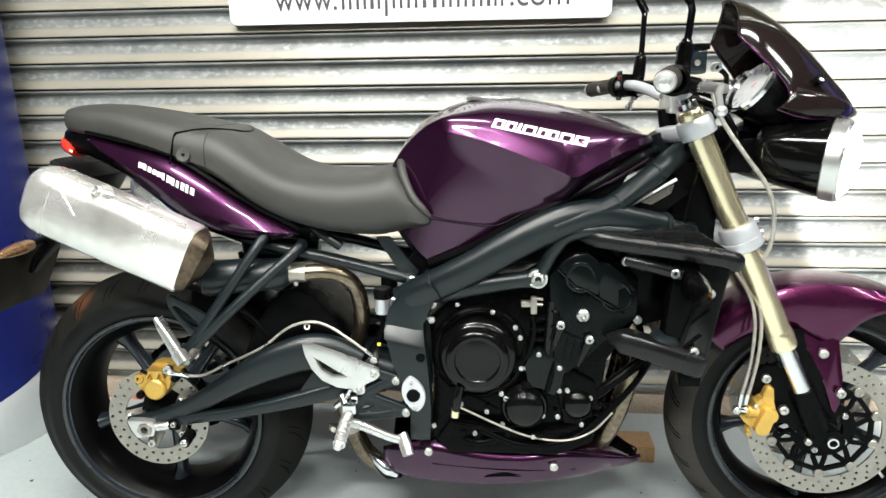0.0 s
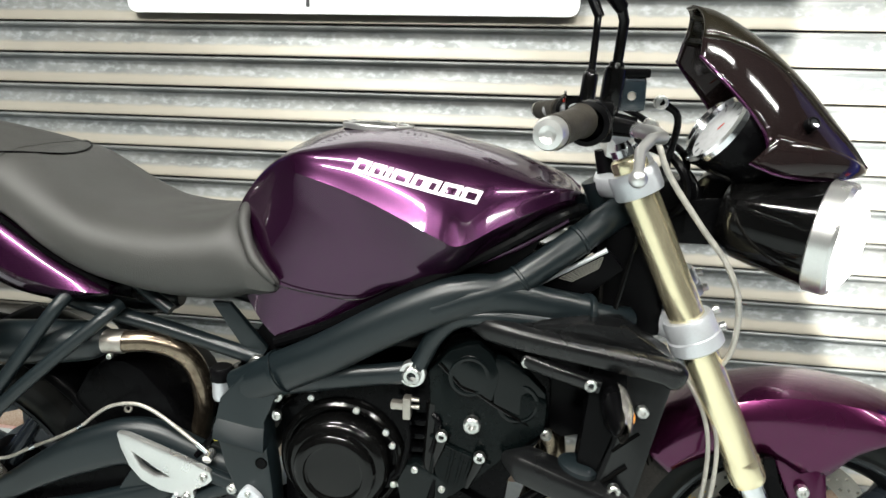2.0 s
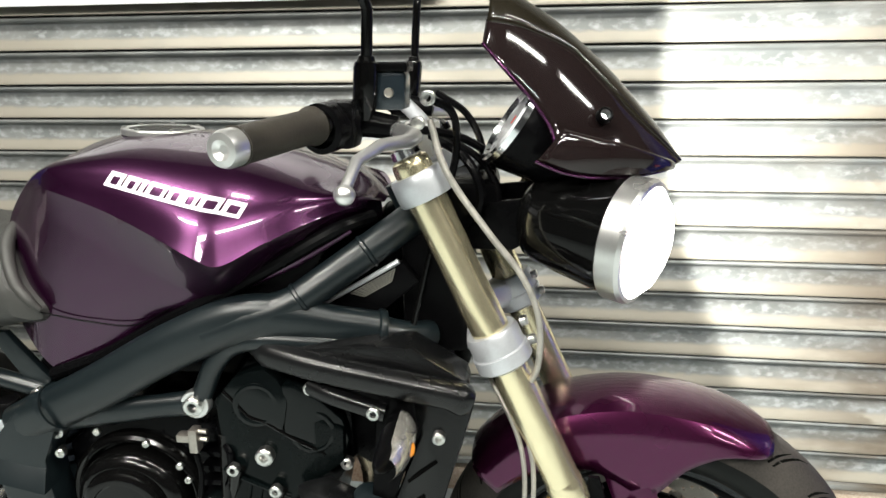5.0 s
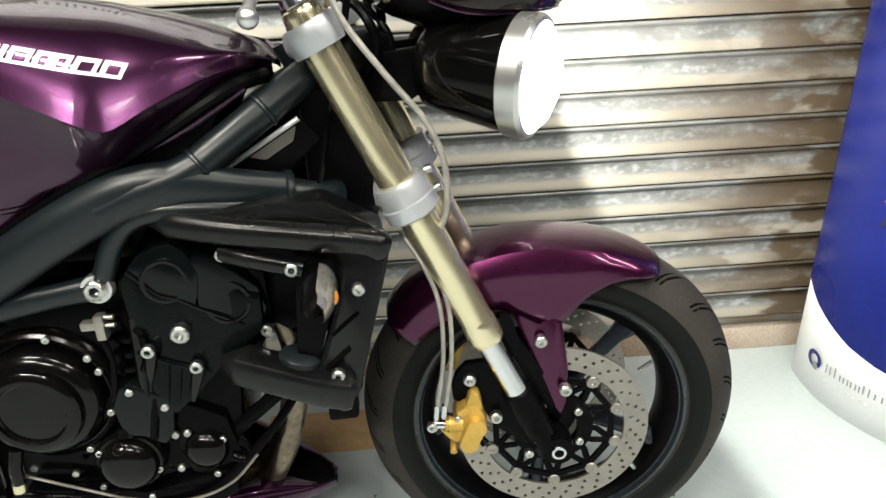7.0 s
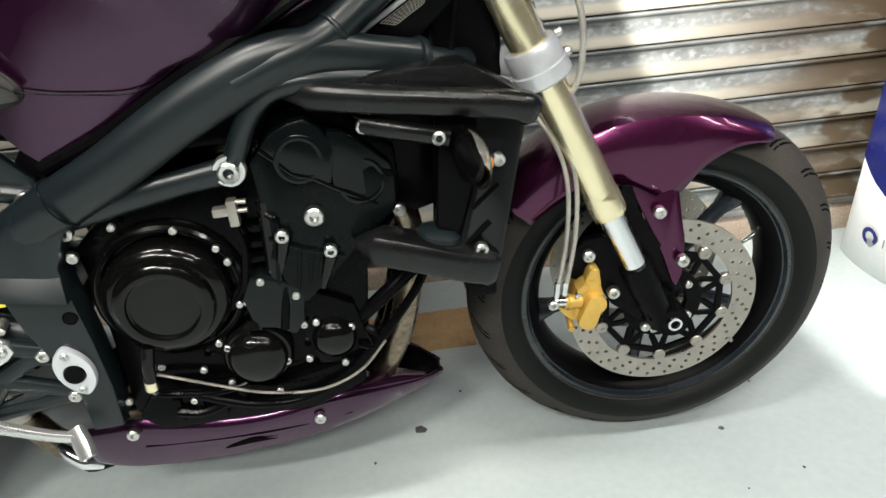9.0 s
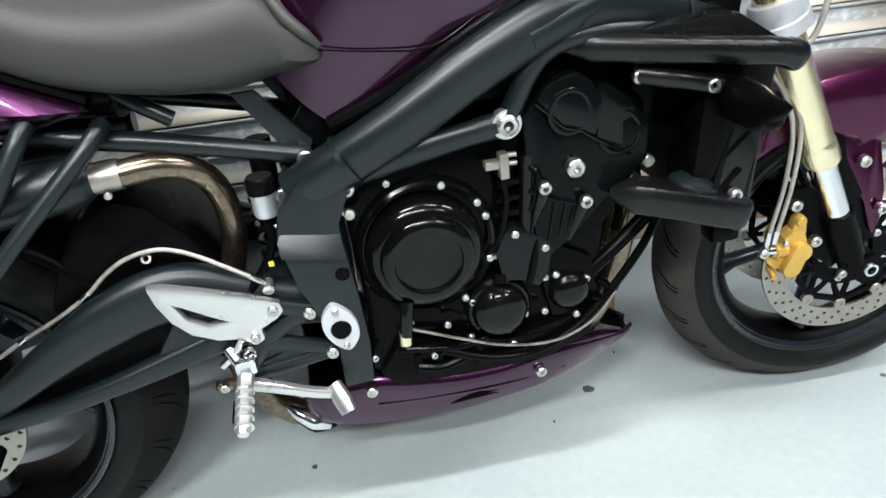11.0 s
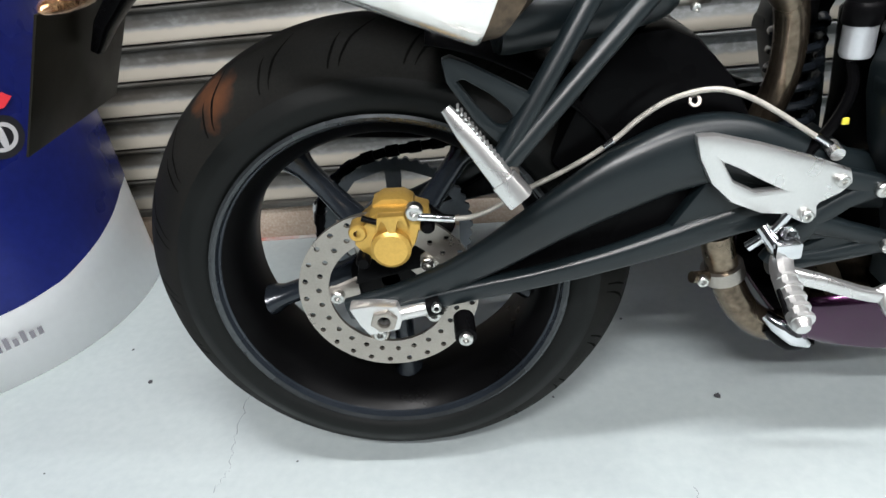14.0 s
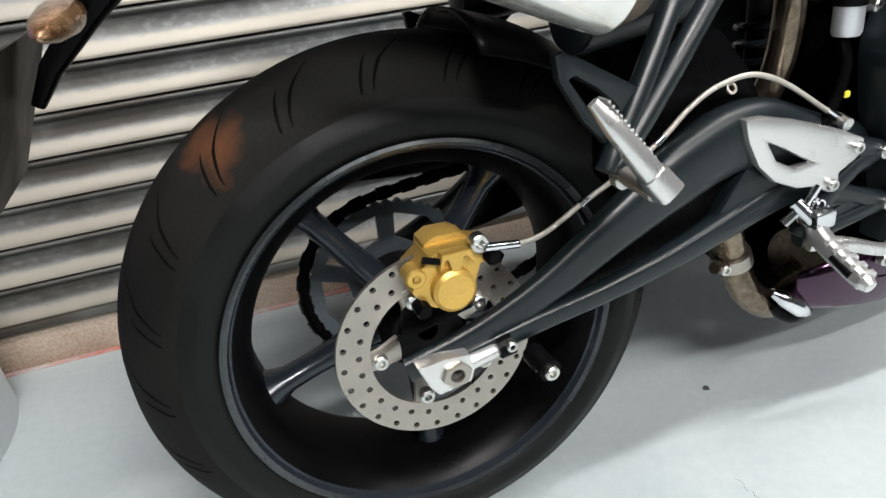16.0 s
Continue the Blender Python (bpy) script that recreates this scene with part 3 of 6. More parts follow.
def wheel(name, cx, cz, tyre_prof, rim_prof, hub_r, hub_w, spokes, spoke_r, half, rubber):
    c = (cx, 0, cz)
    full = [(r, y) for y, r in tyre_prof[::-1]] + [(r, -y) for y, r in tyre_prof[1:]]
    rim = [(r, y) for y, r in rim_prof[::-1]] + [(r, -y) for y, r in rim_prof[1:]]
    w = part(name, lathe(rim, c, seg=96), WHEEL, bike, "blue-black cast wheel with five spokes")
    part("tyre", lathe(full, c, seg=128), rubber, w, "worn black road tyre")
    wall = [(r, y + .0007) for y, r in catmull_n([p for p in tyre_prof if .222 < p[1] < .2635], 4)]
    for s in (-1, 1):
        part("sidewall", lathe(wall, c, (0, s, 0), 128), SIDEWALL, w, "smooth dark tyre sidewall")
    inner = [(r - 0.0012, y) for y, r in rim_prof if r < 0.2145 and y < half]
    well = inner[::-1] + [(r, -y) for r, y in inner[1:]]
    lip = [(r, y + .0008) for y, r in rim_prof if r > .2135]
    for s in (-1, 1):
        part("rim_lip", lathe(lip, c, (0, s, 0), 96), RIMLIP, w)
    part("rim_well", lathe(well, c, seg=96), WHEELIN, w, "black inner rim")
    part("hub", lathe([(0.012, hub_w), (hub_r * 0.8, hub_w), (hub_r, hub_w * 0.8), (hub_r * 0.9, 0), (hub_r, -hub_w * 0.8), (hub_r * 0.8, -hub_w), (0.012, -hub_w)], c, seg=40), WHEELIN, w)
    for a in spokes:
        a = radians(a)
        d = Vector((math.cos(a), 0, math.sin(a)))
        p = [Vector(c) + d * r for r in (hub_r * 0.7, hub_r + 0.02, 0.13, 0.165, 0.197)]
        bm = bmesh.new()
        sweep(bm, p, [spoke_r * 1.5, spoke_r * 1.15, spoke_r * 0.95, spoke_r, spoke_r * 1.7], 14, wide=1.25)
        part("spoke", bm, WHEEL, w)
    return w


REAR_TYRE = [(0, .318), (.022, .3132), (.043, .300), (.061, .282), (.075, .263), (.0815, .251), (.0835, .243), (.081, .232), (.075, .223), (.068, .214)]
REAR_RIM = [(.0, .188), (.04, .190), (.055, .197), (.066, .206), (.072, .212), (.0745, .2165), (.0765, .222), (.080, .2240), (.0815, .2205), (.079, .2165), (.070, .2125)]
FRONT_TYRE = [(0, .310), (.017, .3058), (.035, .292), (.048, .276), (.0565, .259), (.0585, .248), (.056, .236), (.049, .226), (.044, .215)]
FRONT_RIM = [(.0, .190), (.02, .192), (.034, .202), (.041, .212), (.045, .221), (.0485, .2240), (.050, .2205), (.048, .2165), (.040, .2125)]
rw = wheel("rear_wheel", 0, .318, REAR_TYRE, REAR_RIM, .052, .062, [269 + 72 * k for k in range(5)], .0145, .075, REAR_RUBBER)
fw = wheel("front_wheel", 1.41, .310, FRONT_TYRE, FRONT_RIM, .042, .055, [48 + 72 * k for k in range(5)], .0125, .044, FRONT_RUBBER)


def treads(c, prof, parent, count, cuts, material):
    """Moulded grooves: thin dark channels over the tread, cut as narrow ribbons that follow the crown."""
    bm = bmesh.new()
    ys = [p[0] for p in prof]
    rs = [p[1] for p in prof]
    for k in range(count):
        for side in (-1, 1):
            for da, y0, y1, sl, wd in cuts:
                a0 = 2 * math.pi * (k + da + (0.5 if side > 0 else 0)) / count
                rows = []
                for i in range(9):
                    u = i / 8
                    y = y0 + (y1 - y0) * u
                    r = np.interp(y, ys, rs) + 0.0004
                    a = a0 + sl * (u - 0.35 * u * u)
                    h = wd * (math.sin(math.pi * (0.08 + 0.84 * u))) / r
                    rows.append([(c[0] + r * math.cos(a + s * h), side * y, c[2] + r * math.sin(a + s * h)) for s in (-1, 1)])
                grid(bm, rows)
    tagged(part("tread_pattern", bm, material, parent, "moulded tread grooves", recalc=False), kind="stuff")


TREADCUT = mat("tread_groove_rubber", (0.0030, 0.0030, 0.0028), 0.9, 0, 0.3, 20, 200, spec=0.03)
GROOVE = mat("groove_black_rubber", (0.0012, 0.0012, 0.0012), 0.9, 0, 0.2, 20, 200, spec=0.05)
treads((0, 0, .318), REAR_TYRE, rw, 21, [(0, .022, .066, .22, .0021), (.42, .036, .070, .10, .0017)], TREADCUT)
treads((1.41, 0, .310), FRONT_TYRE, fw, 24, [(0, .006, .047, .30, .0028), (.45, .018, .049, .17, .0024)], TREADCUT)


def disc_ring(cx, y, cz, r0, r1, thick, holes, hole_r, wave=0):
    seg = 120
    outer = [(cx + r1 * math.cos(2 * math.pi * k / seg), cz + r1 * math.sin(2 * math.pi * k / seg)) for k in range(seg)]
    rings = [[(cx + r0 * math.cos(2 * math.pi * k / 80), cz + r0 * math.sin(2 * math.pi * k / 80)) for k in range(80)]]
    for r, a in holes:
        hx, hz = cx + r * math.cos(a), cz + r * math.sin(a)
        rings.append([(hx + hole_r * math.cos(math.pi * k / 4), hz + hole_r * math.sin(math.pi * k / 4)) for k in range(8)])
    return plate(outer, y - thick / 2, y + thick / 2, 0, rings)


hl = [(.1035, 2 * math.pi * k / 26) for k in range(26)] + [(.0865, 2 * math.pi * (k + .5) / 26) for k in range(26)]
part("brake_disc", disc_ring(0, -.090, .318, .0745, .111, .005, hl, .0036), DISC, rw, "drilled steel rear brake disc", 20)
for k in range(5):
    a = radians(180 + 72 * k)
    p = Vector((math.cos(a), 0, math.sin(a)))
    arm = bmesh.new()
    sweep(arm, [Vector((0, -.076, .318)) + p * .04, Vector((0, -.086, .318)) + p * .064, Vector((0, -.089, .318)) + p * .080], [.017, .013, .012], 12, wide=.35)
    part("disc_lug", arm, DISC, rw)
    bolt(rw, p.x * .064, -.093, .318 + p.z * .064, .0085, name="disc_bolt")
# far-side sprocket
SPROCKET = mat("grey_sprocket_steel", (0.085, 0.098, 0.11), 0.45, 0.6, 0.15, 20, 200, 0.05)
teeth = [(.1045 + .004 * (1 if (k // 2) % 2 else 0)) for k in range(180)]
spk = [(teeth[k] * math.cos(2 * math.pi * k / 180), .318 + teeth[k] * math.sin(2 * math.pi * k / 180)) for k in range(180)]
win = []
for j in range(5):
    a0 = radians(72 * j + 20)
    win.append([(r * math.cos(a0 + t), .318 + r * math.sin(a0 + t)) for r, t in ((.058, .1), (.091, .05), (.093, .55), (.091, 1.05), (.058, 1.0), (.055, .55))])
part("sprocket", plate(spk, .080, .086, .0, win), SPROCKET, rw, "grey rear sprocket", 20)

# front discs: ring, black spider and buttons on each side
for s in (-1, 1):
    hl = [(r, 2 * math.pi * (k + o) / 30) for k in range(30) for r, o in ((.1440, 0), (.1340, .33), (.1235, .66))]
    d = part("brake_disc", disc_ring(1.41, s * .074, .310, .1130, .151, .0045, hl, .0031), DISC, fw, "drilled floating front brake disc", 20)
    carrier = part("disc_carrier", lathe([(.040, -.006), (.064, -.006), (.064, .006), (.040, .006)], (1.41, s * .068, .310), seg=40, closed=True), BLACK, fw, "black disc carrier")
    ten = [radians(19.5 + 36 * k) for k in range(10)]
    part("carrier_rim", plate([(1.41 + .1020 * math.cos(a), .310 + .1020 * math.sin(a)) for a in ten], *sorted((s * .070, s * .0765)), .001, [[(1.41 + .0915 * math.cos(a), .310 + .0915 * math.sin(a)) for a in ten]]), BLACK, carrier)
    for k in range(10):
        a = radians(19.5 + 36 * k)
        p = Vector((math.cos(a), 0, math.sin(a)))
        c0 = Vector((1.41, s * .068, .310))
        c1 = Vector((1.41, s * .074, .310))
        for da in (-.17, .17):
            q = Vector((math.cos(a + da), 0, math.sin(a + da)))
            sp = bmesh.new()
            sweep(sp, [c0 + q * .052, c0 + q * .07, c1 + p * .1005], [.0070, .0056, .0060], 8, wide=.6)
            part("carrier_arm", sp, BLACK, carrier)
    for k in range(10):
        a = radians(19.5 + 36 * k)
        px, pz = 1.41 + .1045 * math.cos(a), .310 + .1045 * math.sin(a)
        part("disc_button", lathe([(0.0, .003), (.004, .003), (.004, .0045), (.0095, .0045), (.0105, .003), (.0105, -.004)], (px, s * .074, pz), (0, s, 0), 16), DISC, fw)
    for k in range(5):
        a = radians(40 + 72 * k)
        bolt(fw, 1.41 + .05 * math.cos(a), s * .076, .310 + .05 * math.sin(a), .0065, (0, s, 0), "carrier_bolt")
part("valve", tube([(1.41 + .186 * math.cos(.42), -.012, .310 + .186 * math.sin(.42)), (1.41 + .160 * math.cos(.42), -.020, .310 + .160 * math.sin(.42))], .004), CHROME, fw)
part("balance_weight", box(-.014, .014, -.012, .012, -.003, .003, .001), ALLOY, fw).matrix_local = pose(1.41 + .187 * math.cos(-.7), -.02, .310 + .187 * math.sin(-.7), 0, 50, 0)

# chain on the far side
chain = bmesh.new()
cp = [Vector((.50, .083, .476)), Vector((0, .083, .434))]
cp += [Vector((.1135 * math.cos(radians(a)), .083, .318 + .1135 * math.sin(radians(a)))) for a in range(100, 271, 8)]
cp += [Vector((.50, .083, .392))]
pos = []
for i in range(len(cp) - 1):
    m = max(1, round((cp[i + 1] - cp[i]).length / .0155))
    for k in range(m):
        pos.append((cp[i].lerp(cp[i + 1], (k + .5) / m), (cp[i + 1] - cp[i]).normalized()))
for i, (p, d) in enumerate(pos):
    sweep(chain, [p - d * .0088, p + d * .0088], .0088 if i % 2 else .0070, 8, wide=1.0)
part("chain", chain, BLACK, bike, "dark drive chain")
tagged(bike.children[-1], kind="stuff")

part("chain_guard", tube([(-.075, .094, .462), (-.05, .094, .466), (.09, .094, .456), (.25, .094, .470), (.42, .094, .500)], [.006, .009, .010, .012, .012], 4, 12, wide=1.4, square=.6), BLACK, bike, "black chain guard")

# -- swingarm, axle and rear brake --
arm = bmesh.new()
top = catmull([(-.045, -.128, .322), (.03, -.130, .340), (.11, -.133, .373), (.20, -.135, .425), (.27, -.131, .460), (.335, -.123, .480), (.385, -.119, .480), (.44, -.117, .460), (.50, -.117, .437), (.56, -.117, .425)], 4)
sweep(arm, top, [.014, .016, .0195, .027, .035, .0385, .0385, .036, .033, .030], 20, wide=.56, square=.75)
low = catmull([(.015, -.130, .320), (.10, -.135, .339), (.18, -.137, .352), (.26, -.137, .369), (.33, -.131, .385), (.40, -.124, .402), (.50, -.120, .425)], 4)
sweep(arm, low, [.011, .0115, .012, .0135, .0165, .019, .025], 16, wide=.85, square=.6)
web = plate([(.315, .385), (.36, .45), (.45, .45), (.52, .43), (.50, .40), (.40, .395)], -.136, -.116, .004)
merge(arm, web)
both("swingarm_web", plate([(.05, .332), (.11, .362), (.20, .410), (.27, .440), (.33, .450), (.40, .44), (.40, .400), (.30, .372), (.16, .346)], -.118, -.112, .002), BLACK, bike)
sa, _ = both("swingarm", arm, FRAME, bike, "graphite painted swingarm")
cross = box(.40, .54, -.13, .13, .40, .45, .012)
part("swingarm_pivot", cross, FRAME, bike)
blk = plate([(-.040, .337), (-.011, .339), (.016, .336), (.020, .317), (.015, .303), (-.021, .298), (-.030, .312)], -.152, -.130, .003, [[(-.001 + .007 * math.cos(math.pi * k / 5), .319 + .007 * math.sin(math.pi * k / 5)) for k in range(10)]])
ab = part("axle_block", blk, ALLOY, bike, "bright alloy axle adjuster block")
nut = [(-.001 + .0165 * math.cos(math.pi * k / 3 + .2), .319 + .0145 * math.sin(math.pi * k / 3 + .2)) for k in range(6)]
part("axle_nut", plate(nut, -.158, -.150, .0015, [[(-.001 + .0075 * math.cos(math.pi * k / 6), .319 + .0075 * math.sin(math.pi * k / 6)) for k in range(12)]]), DISC, ab, "dull steel axle nut")
part("axle", lathe([(0, -.004), (.006, -.004), (.0075, -.002), (.0075, -.03)], (-.001, -.145, .319), seg=20), BLACK, bike)
part("adjuster", tube([(.016, -.142, .319), (.046, -.142, .324), (.050, -.142, .3245)], [.0085, .0085, .007], 1, 12), ALLOY, bike)
part("adjuster_boot", tube([(.050, -.142, .325), (.066, -.142, .328)], [.0115, .0125], seg=16), BLACK, bike)
bolt(bike, .061, -.153, .331, .0058, name="adjuster_bolt")
part("paddock_bobbin", tube([(.09, -.140, .305), (.092, -.176, .303)], .0125), BLACK, bike)
bolt(bike, .092, -.177, .303, .008, name="bobbin_bolt")

cal = plate([(-.016, .388), (-.026, .402), (-.022, .420), (-.006, .432), (-.004, .437), (.006, .441), (.034, .440), (.046, .436), (.062, .430), (.062, .414), (.050, .415), (.044, .398), (.032, .380), (.012, .376), (-.004, .378)], -.120, -.070, .005)
rc = part("rear_caliper", cal, CALIPER, bike, "gold rear brake caliper")
part("piston_cover", lathe([(0, .006), (.019, .006), (.023, .003), (.0235, -.014)], (.016, -.126, .398), seg=28), CALIPER, rc)
part("caliper_bridge", plate([(.002, .420), (.006, .441), (.036, .440), (.040, .422), (.032, .434), (.028, .434), (.024, .420), (.016, .420), (.012, .434), (.009, .434)], -.131, -.118, .0025), CALIPER, rc)
part("caliper_top", plate([(-.006, .428), (-.002, .442), (.010, .448), (.034, .447), (.044, .440), (.048, .430)], -.100, -.066, .005), CALIPER, rc)
part("caliper_ear", lathe([(.0045, .002), (.009, .002), (.0105, 0), (.0105, -.02)], (-.020, -.121, .418), seg=20), CALIPER, rc)
part("pad_pin", tube([(-.012, -.124, .438), (.006, -.126, .432)], .0035), BLACK, rc)
bolt(rc, .047, -.124, .441, .010)
for x, z in ((-.018, .384), (.060, .422)):
    part("slide_pin", lathe([(0, .010), (.006, .010), (.0085, .006), (.0085, -.01)], (x, -.122, z), seg=16), BLACK, rc)
part("caliper_bracket", plate([(-.04, .33), (-.02, .40), (.06, .43), (.09, .40), (.06, .35)], -.088, -.078, .002), BLACK, bike)
hose = tube([(.050, -.130, .437), (.092, -.122, .427), (.124, -.118, .429), (.170, -.118, .452), (.217, -.118, .473), (.260, -.118, .497), (.293, -.119, .524), (.323, -.121, .541), (.359, -.124, .548), (.387, -.126, .542), (.417, -.129, .526), (.457, -.132, .498), (.486, -.135, .478)], .0030, 6, 10)
part("rear_brake_hose", hose, BRAID, bike, "braided rear brake hose")
for p, q in (((.165, -.118, .449), (.175, -.118, .455)), ((.255, -.118, .494), (.265, -.118, .501)), ((.050, -.130, .437), (.090, -.1225, .427)), ((.466, -.133, .492), (.486, -.135, .478))):
    part("hose_ferrule", tube([p, q], .0046), CHROME, bike)
part("hose_union", tube([(.486, -.128, .478), (.486, -.146, .474)], .0075, seg=14), ALLOY, bike)
part("hose_clip", lathe([(.0035, .0015), (.0065, .0015), (.0065, -.0015), (.0035, -.0015)], (.346, -.119, .536), (0, -1, .5), 16, closed=True), DISC, bike)
hug = bmesh.new()
rows = []
for k in range(25):
    a = radians(76 - 2.1 * k)
    rows.append([(.340 * math.cos(a) * (1 - .05 * abs(v) ** 2), v * .098, .318 + .340 * math.sin(a) * (1 - .10 * abs(v) ** 3)) for v in np.linspace(-1, 1, 13)])
grid(hug, rows)
solid(part("rear_hugger", hug, BLACK, bike, "black plastic rear hugger"), .003)

part("inner_mudguard", plate([(.20, .47), (.235, .540), (.262, .585), (.292, .604), (.325, .606), (.356, .592), (.396, .546), (.43, .48), (.40, .42), (.25, .42)], -.092, .092, .012), BLACK, bike, "black inner mudguard ahead of the rear wheel")

# -- frame --
fr = bmesh.new()
beam = catmull([(.545, -.140, .596), (.60, -.150, .627), (.68, -.157, .668), (.785, -.160, .728), (.87, -.158, .765), (.93, -.152, .771), (.99, -.140, .757), (1.035, -.126, .746), (1.052, -.121, .742)], 4)
sweep(fr, beam, [.0315 - .0045 * clamp01((i - 16) / 8) for i in range(len(beam))], 20, wide=.75, square=.85)
both("frame_beam", fr, FRAME, bike, "graphite tubular frame beam")
both("frame_weld", lathe([(.0335, -.003), (.0335, .003), (.030, .003), (.030, -.003)], (.612, -.151, .634), (.88, -.06, .48), 24, closed=True), FRAME, bike)
both("beam_flange", lathe([(.018, .005), (.0285, .005), (.030, .002), (.030, -.004), (.026, -.006)], (1.052, -.120, .742), (.93, .30, -.2), 24), FRAME, bike)
both("beam_spigot", tube([(1.050, -.120, .742), (1.085, -.108, .732), (1.115, -.085, .728)], [.0215, .020, .018], 4, 16), FRAME, bike)
both("upper_frame_tube", tube([(.953, -.146, .790), (1.02, -.119, .836), (1.085, -.075, .878), (1.13, -.04, .904)], [.0215, .0212, .0222, .0232], n=1, seg=20), FRAME, bike, "graphite upper frame tube")
both("tube_spur", tube([(.962, -.1435, .796), (.935, -.149, .782), (.895, -.155, .769), (.84, -.158, .748)], [.0200, .0225, .0265, .0265], 5, 20), FRAME, bike, "cast spur between the frame beam and the upper tube")
for wx, wy, wz, wr in ((.957, -.1445, .793, .0232), (1.036, -.1095, .8465, .0232)):
    both("frame_weld", lathe([(wr - .003, -.004), (wr, -.0015), (wr, .0015), (wr - .003, .004)], (wx, wy, wz), (.067, .028, .046), 24), FRAME, bike)
both("engine_strut", tube([(.585, -.146, .612), (.68, -.152, .629), (.76, -.154, .642), (.812, -.150, .648)], [.022, .0185, .016, .0175], n=1, seg=16, wide=.7), FRAME, bike)
both("front_strut", tube([(.812, -.150, .648), (.826, -.153, .676), (.842, -.156, .707), (.868, -.158, .733), (.91, -.162, .744), (.97, -.155, .740), (1.03, -.14, .730)], .0135, 5, 14), FRAME, bike)
pl = plate([(.522, .590), (.513, .556), (.514, .530), (.525, .478), (.547, .422), (.560, .374), (.559, .312), (.600, .312), (.603, .379), (.599, .450), (.592, .520), (.590, .556), (.612, .606), (.590, .650), (.556, .628)], -.166, -.120, .005)
both("frame_plate", pl, FRAME, bike, "graphite frame side plate")
fl = bmesh.new()
face = [(.547, -.146, .588), (.584, -.146, .585), (.593, -.182, .514), (.514, -.182, .531), (.512, -.172, .548), (.522, -.157, .571)]
grid(fl, [face, [(x, -.135, z) for x, y, z in face]], True, True)
bmesh.ops.bevel(fl, geom=fl.edges[:], offset=.0025, segments=2, profile=.6, affect="EDGES", clamp_overlap=True)
both("frame_plate_flange", fl, FRAME, bike, "raised facet of the frame plate")
part("plate_plug", lathe([(0, .0005), (.0075, .0005), (.0085, .002), (.0095, 0), (.0095, -.01)], (.583, -.166, .489), seg=20), BLACK, bike)
part("head_tube", tube([(1.165, 0, .725), (1.075, 0, .925)], .036, seg=24), FRAME, bike)
ov = [(.568 + .0230 * math.cos(t) * (1 - .35 * abs(math.sin(t)) ** 3) + .006 * math.sin(t) * -1, .415 + .0365 * math.sin(t)) for t in np.linspace(0, 2 * math.pi, 32, endpoint=False)]
pv = part("pivot_plate", plate(ov, -.176, -.164, .003), SILVER, bike, "silver oval pivot plate")
part("pivot_cap", lathe([(0, .006), (.012, .006), (.0140, .002), (.0140, -.01)], (.568, -.174, .413), seg=24), BLACK, pv)
for dz in (.0265, -.0265):
    bolt(pv, .568 - dz * .14, -.177, .415 + dz, .0048)
bolt(bike, .811, -.162, .649, .0135, name="engine_mount_bolt")
part("mount_washer", lathe([(.008, .002), (.0185, .002), (.0195, 0), (.0195, -.01)], (.811, -.160, .649), seg=28), ALLOY, bike)
bolt(bike, .5655, -.122, .633, .012, name="subframe_bolt")
for x, z, r in ((.606, .597, .010), (.605, .563, .007)):
    bolt(bike, x, -.152, z, r)
# subframe, hangers
both("subframe_rail", tube([(.10, -.085, .76), (.268, -.105, .706), (.42, -.108, .672), (.57, -.110, .633)], .0125, 4, 14), FRAME, bike, "graphite subframe rail")
both("subframe_gusset", plate([(.492, .722), (.520, .722), (.578, .652), (.566, .628), (.545, .640)], -.112, -.100, .003), FRAME, bike)
both("subframe_strut", tube([(.30, -.09, .78), (.42, -.10, .70)], .010), FRAME, bike)
hg = tube([(.277, -.140, .728), (.263, -.160, .706), (.20, -.190, .612), (.137, -.212, .520)], .0105, 4, 12)
sweep(hg, catmull([(.348, -.118, .712), (.327, -.146, .690), (.235, -.185, .608), (.145, -.212, .522)], 4), .0105, 12)
both("peg_hanger", hg, FRAME, bike, "graphite passenger peg hanger")
both("hanger_loop", plate([(.096, .624), (.104, .626), (.118, .619), (.146, .602), (.174, .585), (.170, .555), (.158, .541), (.143, .540), (.122, .564), (.099, .603)], -.205, -.193, .004, [[(.108, .603), (.114, .605), (.137, .589), (.153, .573), (.157, .563), (.148, .557), (.140, .560), (.124, .579)]]), FRAME, bike)
for s in (-1, 1):
    pg = tube([(.149, s * .272, .523), (.134, s * .268, .545), (.112, s * .261, .577), (.098, s * .256, .597)], [.0108, .0100, .0082, .0045], 5, 14, wide=.9, square=.7)
    p = part("passenger_footpeg", pg, ALLOY, bike, "ribbed alloy passenger footpeg")
    part("peg_block", tube([(.1545, s * .273, .517), (.141, s * .269, .535)], [.0122, .0116], seg=16, square=.5), ALLOY, p, "square alloy peg base")
    part("peg_hinge", tube([(.150, s * .206, .518), (.151, s * .262, .514)], [.0085, .0080], seg=14), DISC, p)
    rb = bmesh.new()
    for k in range(13):
        u = .30 + .66 * k / 12
        c = Vector((.149, s * .272, .523)).lerp(Vector((.099, s * .256, .595)), u)
        sweep(rb, [c + Vector((.0070, s * -.008, .0050)), c + Vector((.0070, s * .007, .0050))], .0013, 6)
    part("peg_ribs", rb, ALLOY, p)
    bolt(bike, .150, s * .215, .512, .009, (0, s, 0), "peg_bolt")

